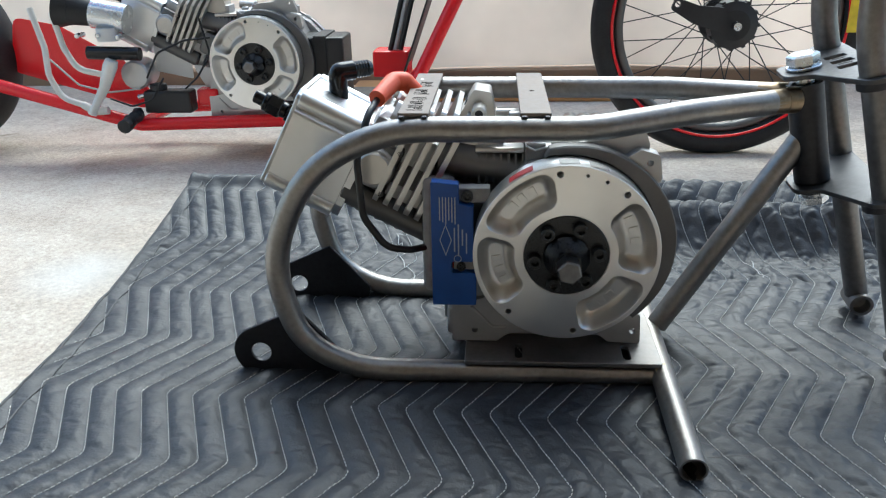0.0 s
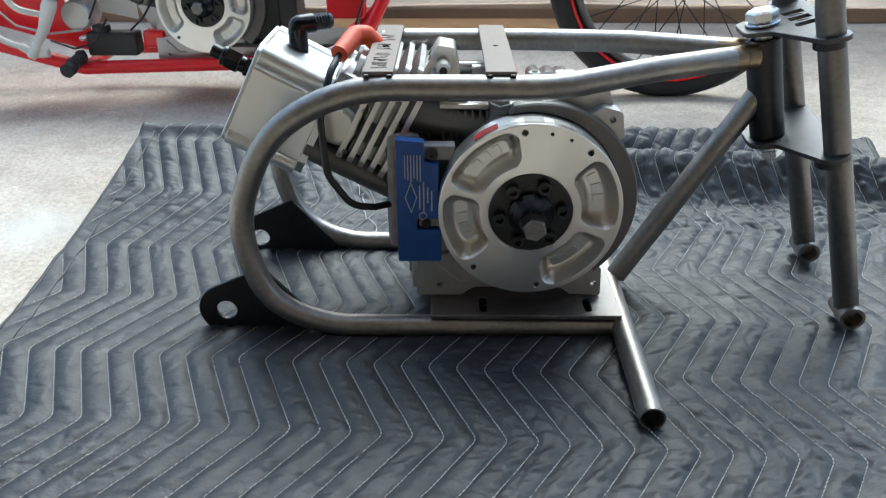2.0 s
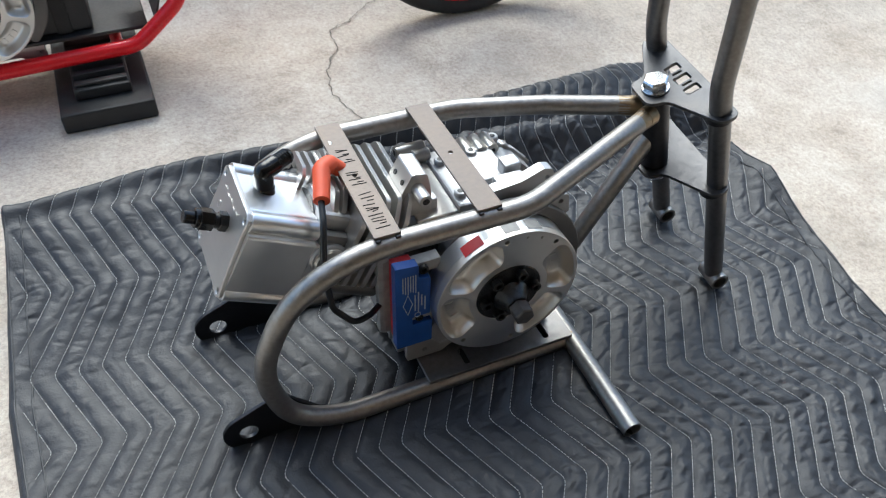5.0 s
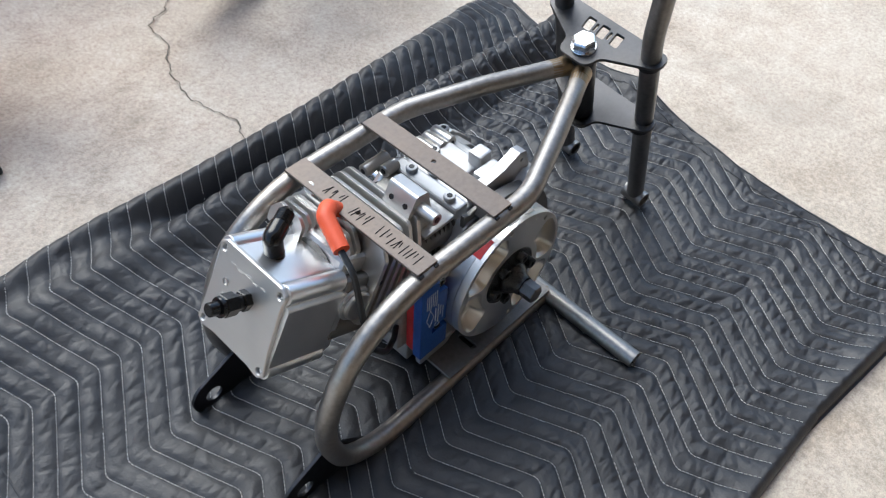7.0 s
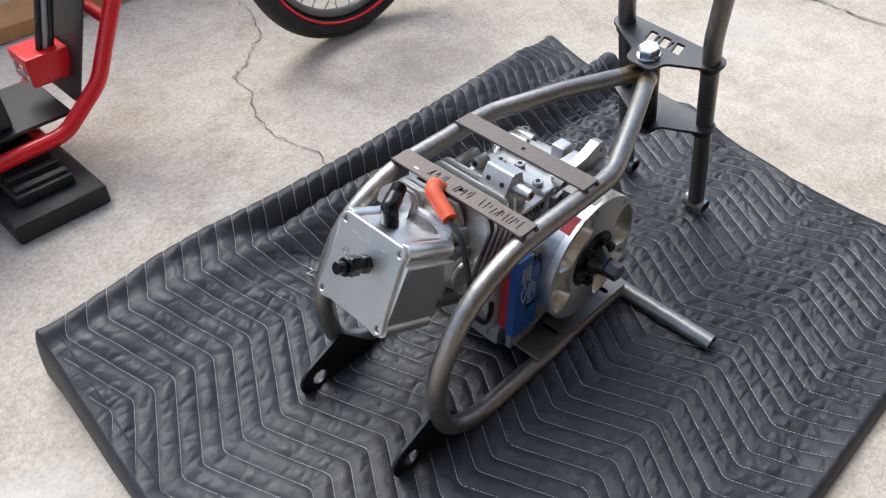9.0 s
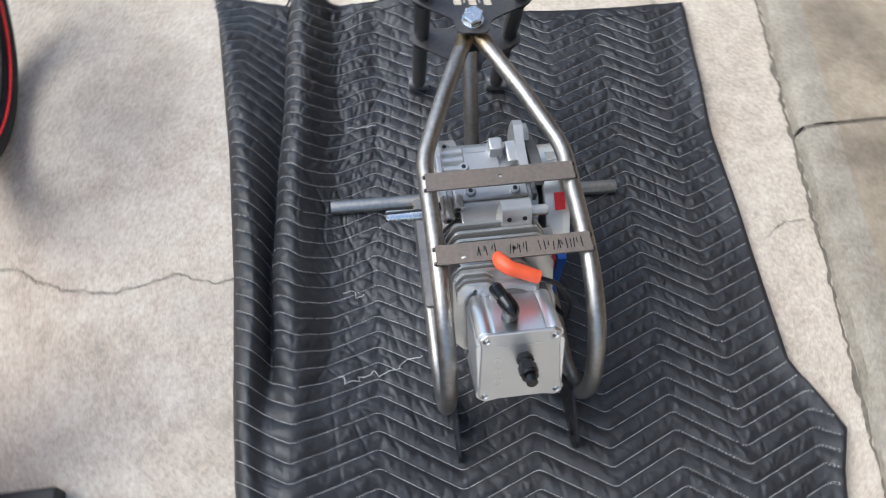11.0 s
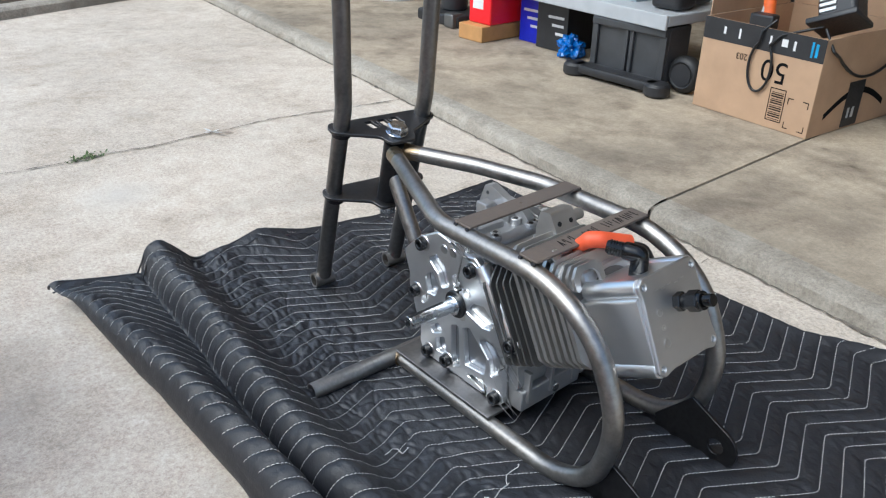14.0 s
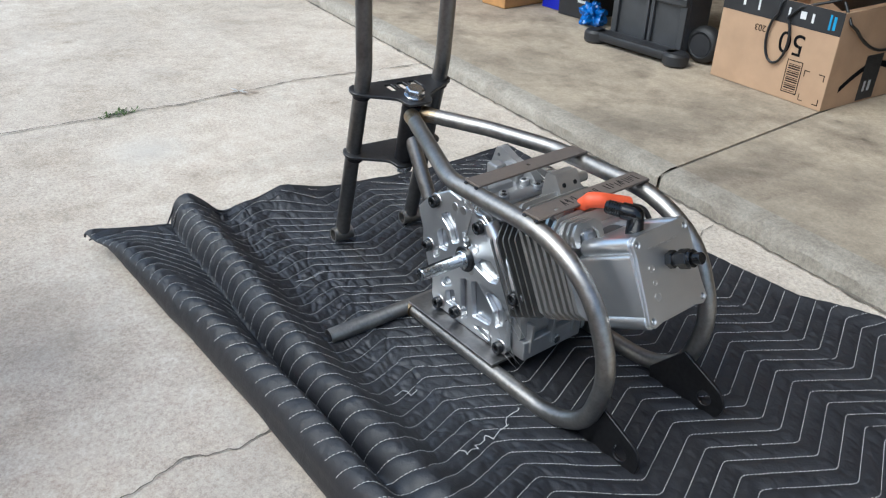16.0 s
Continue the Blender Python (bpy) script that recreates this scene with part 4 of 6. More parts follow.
    part("keyway", stock((CRANK.x + 0.0012, 0.872, CRANK.z + 0.0078), (CRANK.x + 0.0060, 0.9332, CRANK.z + 0.0096), 0.0004), BLACK_OX, shaft)
    part("shaft_hole", chamfered((CRANK.x + 0.004, 0.9330, CRANK.z - 0.001), (CRANK.x + 0.004, 0.9338, CRANK.z - 0.001), 0.004, 16, 0.0001), BLACK_OX, shaft)
    tab = part("mount_tab", stock((0.258, 0.822, 0.126), (0.300, 0.839, 0.158), 0.002), BILLET, ob)
    return tab


def crankcase(ob):
    y0, y1 = 0.706, 0.8395
    m = axes((0, y1, 0), (1, 0, 0), (0, 0, 1))
    out = [(0.262, 0.060), (0.270, 0.198), (0.250, 0.238), (0.200, 0.248), (0.138, 0.248), (0.112, 0.215), (0.088, 0.150), (0.060, 0.110), (0.055, 0.070)]
    rim = [(0.256, 0.042), (0.256, 0.082), (0.281, 0.165), (0.292, 0.197), (0.264, 0.227), (0.220, 0.253), (0.166, 0.240), (0.142, 0.244), (0.127, 0.233), (0.064, 0.168), (0.058, 0.150), (0.081, 0.107), (0.080, 0.042)]
    part("case_flange", sheet(soft(rim, 0.01, 4), [], 0.026, axes((0, 0.8393, 0), (1, 0, 0), (0, 0, 1)), 0.0015), CAST, ob, "cast case flange")
    part("crankcase", sheet(soft(out, 0.012, 4), [], y1 - y0, m, 0.002), CAST, ob, "grey cast crankcase")
    base = part("crankcase_base", stock((0.050, 0.716, 0.0370), (0.262, 0.8375, 0.070), 0.003), CAST, ob, "cast mounting base")
    for y in (0.735, 0.78, 0.825):
        part("base_rib", stock((0.046, y - 0.003, 0.05), (0.06, y + 0.003, 0.10), 0.001), CAST, base)
    hex_head((0.0505, 0.775, 0.056), (-1, 0, 0), 0.0075, 0.008, ZINC, base, "drain_plug")
    # flywheel side foot and back plate
    f = axes((0, 0.706, 0), (1, 0, 0), (0, 0, 1))
    foot = [(0.057, 0.0385), (0.107, 0.0385), (0.116, 0.046), (0.130, 0.052), (0.150, 0.054), (0.200, 0.054), (0.222, 0.047), (0.230, 0.040), (0.266, 0.0385), (0.264, 0.074), (0.243, 0.076), (0.24, 0.11), (0.11, 0.12), (0.092, 0.092), (0.069, 0.086), (0.057, 0.086)]
    ft = part("front_foot", sheet(soft(foot, 0.003, 3), [circle(0.082, 0.052, 0.0036, 12), circle(0.257, 0.054, 0.0036, 12)], 0.008, f, 0.001), CAST, ob, "cast mounting foot with a notch")
    part("foot_rib", chamfered((0.078, 0.6978, 0.0815), (0.102, 0.6978, 0.0565), 0.0022, 8, 0.0005), CAST, ft)
    part("foot_rib", chamfered((0.101, 0.6978, 0.0565), (0.118, 0.6978, 0.0565), 0.0022, 8, 0.0005), CAST, ft)
    ring = [(CRANK.x + 0.008 + 0.110 * math.cos(a), CRANK.z - 0.004 + 0.110 * math.sin(a)) for a in np.linspace(radians(-50), radians(104), 40)]
    ring += [(CRANK.x + 0.096 * math.cos(a), CRANK.z + 0.096 * math.sin(a)) for a in np.linspace(radians(104), radians(-50), 40)]
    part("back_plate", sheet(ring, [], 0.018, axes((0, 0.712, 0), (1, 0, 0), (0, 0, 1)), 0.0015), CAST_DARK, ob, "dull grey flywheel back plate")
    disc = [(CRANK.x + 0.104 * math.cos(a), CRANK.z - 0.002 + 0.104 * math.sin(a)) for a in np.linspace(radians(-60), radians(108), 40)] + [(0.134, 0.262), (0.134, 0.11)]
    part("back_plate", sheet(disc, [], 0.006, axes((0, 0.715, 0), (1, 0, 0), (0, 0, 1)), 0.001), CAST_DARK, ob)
    ear = [(0.225, 0.244), (0.251, 0.260), (0.271, 0.254), (0.275, 0.228), (0.261, 0.214), (0.251, 0.228)]
    part("ear", sheet(soft(ear, 0.006, 3), [circle(0.261, 0.246, 0.0034, 12)], 0.02, axes((0, 0.722, 0), (1, 0, 0), (0, 0, 1)), 0.001), CAST, ob, "cast ear with a bolt hole")
    # cast pads and bosses on top of the case
    deck = bmesh.new()
    stock((0.134, 0.722, 0.236), (0.156, 0.834, 0.262), 0.003, None, deck)
    stock((0.150, 0.722, 0.240), (0.236, 0.834, 0.2525), 0.003, None, deck)
    stock((0.182, 0.756, 0.246), (0.219, 0.820, 0.2625), 0.003, None, deck)
    part("top_deck", deck, CAST, ob, "cast top deck")
    part("gasket_tray", stock((0.082, 0.722, 0.2505), (0.1335, 0.826, 0.2565), 0.0015), FIN, ob, "pale flat machined tray")
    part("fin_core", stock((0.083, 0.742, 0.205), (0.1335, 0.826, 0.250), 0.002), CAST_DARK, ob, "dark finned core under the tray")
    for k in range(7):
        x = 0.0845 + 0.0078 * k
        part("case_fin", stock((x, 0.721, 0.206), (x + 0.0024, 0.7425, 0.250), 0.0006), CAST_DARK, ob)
    for lo, hi in (((0.206, 0.750, 0.250), (0.229, 0.771, 0.281)), ((0.187, 0.729, 0.248), (0.225, 0.746, 0.275))):
        part("cast_block", stock(lo, hi, 0.003), CAST, ob)
    arm = [(0.262, 0.262), (0.252, 0.288), (0.240, 0.291), (0.212, 0.280), (0.176, 0.276), (0.160, 0.262), (0.170, 0.240), (0.262, 0.232)]
    part("case_arm", sheet(soft(arm, 0.004, 3), [circle(0.246, 0.277, 0.003, 12)], 0.014, axes((0, 0.731, 0), (1, 0, 0), (0, 0, 1)), 0.0012), CAST, ob, "upright cast arm with a bolt hole")
    lug = part("breather_lug", stock((0.182, 0.812, 0.240), (0.228, 0.842, 0.260), 0.004), FIN, ob, "pale cast breather lug")
    for x in (0.190, 0.206, 0.221):
        part("lug_barrel", chamfered((x, 0.810, 0.259), (x, 0.844, 0.259), 0.0085, 20, 0.0015), FIN, lug)
    part("bore", chamfered((0.221, 0.8094, 0.259), (0.221, 0.812, 0.259), 0.0032, 12, 0.0002), BLACK_OX, lug)
    for y, x0 in ((0.846, 0.100), (0.829, 0.118)):
        b = part("dowel_boss", chamfered((0.140, y, 0.263), (x0, y, 0.263), 0.0085, 20, 0.0012), FIN, ob)
        part("bore", chamfered((x0 + 0.001, y, 0.263), (x0 - 0.0006, y, 0.263), 0.0038, 12, 0.0002), BLACK_OX, b)
    for x, y, h in ((0.146, 0.808, 0.268), (0.144, 0.742, 0.268), (0.190, 0.812, 0.267), (0.178, 0.738, 0.262), (0.166, 0.790, 0.260), (0.232, 0.836, 0.262)):
        b = part("boss", chamfered((x, y, 0.246), (x, y, h), 0.0075, 16, 0.001), CAST, ob)
        part("bore", chamfered((x, y, h - 0.001), (x, y, h + 0.0006), 0.0036, 12, 0.0002), BLACK_OX, b)


def fin_outline(y0, y1, b0, b1, r):
    return soft([(y0, b0), (y1, b0), (y1, b1 * 0.55), (y1 - 0.02, b1), (y0 + 0.02, b1), (y0, b1 * 0.55)], r, 4)


def cylinder(ob):
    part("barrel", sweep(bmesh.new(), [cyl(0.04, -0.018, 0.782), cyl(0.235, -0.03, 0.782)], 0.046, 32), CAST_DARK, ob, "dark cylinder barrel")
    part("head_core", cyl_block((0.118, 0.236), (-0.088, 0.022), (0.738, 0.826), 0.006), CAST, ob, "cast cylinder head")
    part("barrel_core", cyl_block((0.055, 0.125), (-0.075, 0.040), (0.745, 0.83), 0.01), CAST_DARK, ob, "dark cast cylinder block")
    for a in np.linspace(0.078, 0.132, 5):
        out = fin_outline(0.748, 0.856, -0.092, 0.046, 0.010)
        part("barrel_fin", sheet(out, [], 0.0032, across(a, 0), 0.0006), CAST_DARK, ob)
    for k, a in enumerate((0.146, 0.1585, 0.171, 0.1835, 0.196, 0.2075, 0.2165)):
        top = 0.070 - 0.0050 * k
        near = 0.712 if k < 5 else 0.744
        out = soft([(near, -0.060), (0.746, -0.062), (0.752, -0.096), (0.842, -0.096), (0.856, -0.080), (0.856, top * 0.7), (0.842, top), (near + 0.016, top), (near, top * 0.6)], 0.010, 4)
        part("head_fin", sheet(out, [], 0.0060, across(a, 0), 0.0012), FIN, ob, "bright cooling fin")
    curl = [(0.800, 0.009), (0.800, 0.030), (0.810, 0.038), (0.842, 0.038), (0.853, 0.026), (0.853, 0.009), (0.845, 0.009), (0.843, 0.022), (0.835, 0.030), (0.818, 0.030), (0.809, 0.022), (0.808, 0.009)]
    for k, a in enumerate((0.2215, 0.2310, 0.2405)):
        part("curled_fin", sheet(soft([(y, b - 0.002 * k) for y, b in curl], 0.006, 4), [], 0.0046, across(a, 0), 0.0012), FIN, ob, "bright curled fin by the spark plug")
    # exhaust port and intake
    part("exhaust_port", chamfered(cyl(0.2146, -0.0285, 0.714), cyl(0.2146, -0.0285, 0.735), 0.0185, 36, 0.002), FIN, ob, "round machined exhaust port")
    port = part("port_face", cyl_block((0.192, 0.2355), (-0.054, 0.004), (0.724, 0.74), 0.006), CAST_DARK, ob)
    part("port_rim", chamfered(cyl(0.2146, -0.0285, 0.7195), cyl(0.2146, -0.0285, 0.735), 0.0225, 36, 0.002), CAST, port)
    for da, db in ((0.196, -0.049), (0.196, 0.001)):
        part("stud", chamfered(cyl(da, db, 0.712), cyl(da, db, 0.724), 0.004, 12), BLACK_OX, port)
    part("push_rod_tunnel", chamfered(cyl(0.160, 0.0125, 0.737), cyl(0.060, 0.042, 0.737), 0.0185, 28, 0.003), CAST_DARK, ob, "smooth cast push rod tunnel")
    part("lower_tube", chamfered(cyl(0.236, -0.0705, 0.738), cyl(0.128, -0.0705, 0.738), 0.0152, 28, 0.002), CAST_DARK, ob, "smooth dark tube under the head")
    part("tunnel_foot", cyl_block((0.030, 0.135), (-0.050, 0.000), (0.722, 0.752), 0.008), CAST_DARK, ob)
    wedge = [(0.066, 0.250), (0.064, 0.286), (0.080, 0.315), (0.098, 0.312), (0.103, 0.286), (0.104, 0.250)]
    intake = part("intake_block", sheet(soft(wedge, 0.004, 3), [], 0.042, axes((0, 0.776, 0), (1, 0, 0), (0, 0, 1)), 0.0015), FIN, ob, "cast intake mount with two bores")
    for y in (0.744, 0.766):
        d = Vector((-0.87, 0, 0.48))
        p = Vector((0.0715, y, 0.300))
        part("bore", chamfered(p - d * 0.002, p + d * 0.0008, 0.0034, 12, 0.0002), BLACK_OX, intake)
    part("intake_stub", chamfered((0.086, 0.736, 0.295), (0.086, 0.708, 0.295), 0.0078, 20, 0.001), FIN, intake, "bored stub end")
    part("bore", chamfered((0.086, 0.7085, 0.295), (0.086, 0.7074, 0.295), 0.0042, 14, 0.0002), BLACK_OX, intake)
    part("intake_rib", stock((0.098, 0.735, 0.250), (0.112, 0.772, 0.272), 0.002), CAST, intake)


def valve_cover(ob):
    """A machined box on the head with four corner columns, an end plate, and two black hose fittings."""
    lo, hi, b0, b1, y0, y1 = 0.236, 0.3155, -0.1035, 0.0065, 0.7325, 0.8300
    out = soft([(y0 - 0.008, b0 + 0.016), (y0 - 0.002, b0 + 0.001), (y0 + 0.012, b0 - 0.001), (y1 - 0.012, b0 - 0.001), (y1 + 0.002, b0 + 0.001), (y1 + 0.008, b0 + 0.016), (y1 + 0.009, b1 - 0.018), (y1 - 0.010, b1 - 0.012), (y1 - 0.013, b1 + 0.001), (y0 + 0.013, b1 + 0.001), (y0 + 0.010, b1 - 0.012), (y0 - 0.009, b1 - 0.018)], 0.005, 5)
    cover = part("valve_cover", sheet(out, [], hi - lo, across(lo, 0), 0.001), BILLET, ob, "bright machined aluminium valve cover")
    plate = soft([(y0 - 0.0085, b0 + 0.004), (y0 + 0.001, b0 - 0.0025), (y0 + 0.018, b0 + 0.001), (y1 - 0.018, b0 + 0.001), (y1 - 0.001, b0 - 0.0025), (y1 + 0.0085, b0 + 0.004), (y1 + 0.006, b0 + 0.03), (y1 + 0.003, b1 - 0.02), (y1 + 0.0055, b1 - 0.004), (y1 - 0.004, b1 + 0.0025), (y0 + 0.005, b1 + 0.0025), (y0 - 0.0045, b1 - 0.004), (y0 - 0.002, b1 - 0.02), (y0 - 0.005, b0 + 0.03)], 0.005, 3)
    bolts = [(y0, b0 + 0.0075), (y1, b0 + 0.0075), (y0 + 0.0045, b1 - 0.0075), (y1 - 0.0035, b1 - 0.0075)]
    part("end_plate", sheet(plate, [circle(y, b, 0.0038, 16) for y, b in bolts], 0.006, across(hi - 0.001, 0), 0.0012), SATIN, cover, "satin machined end plate with engraved lines")
    part("base_flange", sheet(out, [], 0.008, across(lo - 0.0085, 0), 0.001), BILLET, cover)
    for y, b in bolts:
        part("corner_column", chamfered(cyl(lo, b, y), cyl(hi, b, y), 0.0115 if b > -0.05 else 0.0105, 28, 0.0005), BILLET, cover)
        part("cover_screw", chamfered(cyl(hi - 0.006, b, y), cyl(hi + 0.0015, b, y), 0.0034, 14, 0.0004), ZINC, cover)
    # engraved strokes and rings on the end plate
    marks = bmesh.new()
    face = hi + 0.0053
    for k in range(5):
        p = across(face, 0)
        stock((y0 + 0.024 + k * 0.012, b1 - 0.017 - 0.002 * (k % 2), 0), (y0 + 0.031 + k * 0.012, b1 - 0.0155 - 0.002 * (k % 2), 0.0005), 0, p, marks)
    for k, r in enumerate((0.0048, 0.0036, 0.0054)):
        b = -0.035 - 0.018 * k
        sheet(circle(y1 - 0.018, b, r, 20), [circle(y1 - 0.018, b, r - 0.001, 20)], 0.0005, across(face, 0), 0, marks)
    part("engraving", marks, POCKET, cover)
    # straight fitting in the end plate
    c = (-0.034, 0.777)
    fit = part("hose_fitting", chamfered(cyl(hi, c[0], c[1]), cyl(hi + 0.014, c[0], c[1]), 0.0115, 6, 0.001), ANODISED, cover, "black anodised hose fitting")
    for a0, a1, r, n in ((0.014, 0.021, 0.009, 20), (0.020, 0.036, 0.0125, 6), (0.036, 0.041, 0.0112, 20), (0.041, 0.053, 0.0075, 20)):
        part("fitting_body", chamfered(cyl(hi + a0, c[0], c[1]), cyl(hi + a1, c[0], c[1]), r, n, 0.001), ANODISED, fit)
    # elbow on top
    e0 = cyl(0.285, 0.004, 0.790)
    up = Vector((0.05, 0, 1)).normalized()
    out_dir = Vector((0.80, 0.42, 0.05)).normalized()
    top = e0 + up * 0.028
    elbow = part("elbow_fitting", sweep(bmesh.new(), rounded([e0, top, top + out_dir * 0.018], 0.004, 5), 0.0108, 20), ANODISED, cover, "black anodised elbow fitting")
    part("elbow_nut", chamfered(e0 - up * 0.002, e0 + up * 0.009, 0.0112, 20), ANODISED, elbow)
    bm = bmesh.new()
    p0 = top + out_dir * 0.014
    pts, rr = [p0], [0.0095]
    for k in range(1, 15):
        pts.append(p0 + out_dir * 0.0016 * k)
        rr.append(0.0096 if k % 2 else 0.0087)
    pts.append(pts[-1] + out_dir * 0.003)
    rr.append(0.007)
    sweep(bm, pts, rr, 20, True, 0.6)
    part("elbow_thread", bm, ANODISED, elbow, "black threaded end")


def ignition(ob):
    """The blue coil on its laminated core, its lead and the orange plug boot."""
    f = lambda y: axes((0, y, 0), (1, 0, 0), (0, 0, 1))
    body = [(0.037, 0.092), (0.084, 0.092), (0.084, 0.130), (0.058, 0.130), (0.058, 0.143), (0.081, 0.143), (0.081, 0.205), (0.066, 0.208), (0.066, 0.229), (0.037, 0.232)]
    coil = part("ignition_coil", sheet(soft(body, 0.002, 2), [], 0.013, f(0.693), 0.001), BLUE, ob, "blue resin ignition coil")
    part("coil_back", stock((0.0385, 0.6932, 0.096), (0.064, 0.7075, 0.226), 0.003), RED_TAPE, coil, "red backing")
    part("core", stock((0.0245, 0.7078, 0.092), (0.062, 0.722, 0.228), 0.008), LAMINATE, coil, "grey laminated core")
    part("core", stock((0.062, 0.690, 0.206), (0.098, 0.706, 0.222), 0.0015), LAMINATE, coil)
    part("core", stock((0.060, 0.685, 0.132), (0.092, 0.704, 0.142), 0.001), LAMINATE, coil)
    socket_screw((0.0745, 0.690, 0.214), (0, -1, 0), 0.0062, 0.006, BLACK_OX, coil)
    socket_screw((0.068, 0.685, 0.1365), (0, -1, 0), 0.005, 0.004, BLACK_OX, coil)
    bm = bmesh.new()
    for k in range(6):
        stock((0.0455 + 0.0032 * k, 0.6793, 0.190 - 0.002 * (k % 3)), (0.0467 + 0.0032 * k, 0.6799, 0.2155), 0, None, bm)
    for k, (lo, hi) in enumerate(((0.155, 0.182), (0.150, 0.186), (0.162, 0.180), (0.153, 0.176))):
        stock((0.0605 + 0.0042 * k, 0.6793, lo), (0.0620 + 0.0042 * k, 0.6799, hi), 0, None, bm)
    sheet([(0.052, 0.150), (0.0585, 0.168), (0.052, 0.186), (0.0455, 0.168)], [[(0.052, 0.1525), (0.0575, 0.168), (0.052, 0.1835), (0.0465, 0.168)]], 0.0006, f(0.6799), 0, bm)
    sheet(circle(0.0645, 0.147, 0.0042, 16), [circle(0.0645, 0.147, 0.0034, 16)], 0.0006, f(0.6799), 0, bm)
    part("print", bm, PRINT, coil, "pale printed bars and diamond")
    a, b = Vector((-0.004, 0.788, 0.315)), Vector((-0.023, 0.742, 0.304))
    boot = part("plug_boot", sweep(bmesh.new(), rounded([a + Vector((0.024, 0.004, -0.020)), a + Vector((0.006, 0.003, -0.002)), a + Vector((-0.006, -0.006, 0.0)), b], 0.010, 5), [0.0088, 0.0096, 0.0102, 0.0107, 0.0108, 0.0108, 0.0108, 0.0106, 0.0105, 0.0104, 0.0103, 0.0103, 0.0102, 0.0094], 20), ORANGE, ob, "orange silicone spark plug boot")
    lead = rounded([b + Vector((0.002, 0.010, 0.002)), (-0.030, 0.715, 0.292), (-0.040, 0.694, 0.250), (-0.036, 0.689, 0.190), (-0.012, 0.688, 0.155), (0.012, 0.700, 0.148), (0.032, 0.716, 0.146)], 0.03, 6)
    part("plug_lead", sweep(bmesh.new(), lead, 0.0038, 14), WIRE, ob, "black ignition lead")
    for a0, b0 in ((0.222, 0.012), (0.202, 0.048)):
        part("head_boss", chamfered(cyl(a0, b0, 0.837), cyl(a0 + 0.010, b0 + 0.001, 0.837), 0.0085, 18), FIN, ob)


def engine():
    ob = thing("engine", "bare aluminium kart engine with billet flywheel and blue coil", "engine", group="kart engines")
    crankcase(ob)
    cylinder(ob)
    valve_cover(ob)
    side_cover(ob)
    flywheel(ob)
    ignition(ob)
    return ob


motor = engine()


# ---- red bike behind ----
def torus_wheel(bm, c, big, small, squash=1.0, n=64, k=20, axis="y"):
    rings = []
    for i in range(n):
        a = math.tau * i / n
        ring = []
        for j in range(k):
            b = math.tau * j / k
            r = big + small * math.cos(b)
            ring.append(bm.verts.new((c[0] + r * math.cos(a), c[1] + small * squash * math.sin(b), c[2] + r * math.sin(a))))
        rings.append(ring)
    for i in range(n):
        for j in range(k):
            p, q = rings[i], rings[(i + 1) % n]
            bm.faces.new((p[j], q[j], q[(j + 1) % k], p[(j + 1) % k]))
    bmesh.ops.recalc_face_normals(bm, faces=bm.faces[:])
    return bm


RB = 1.63


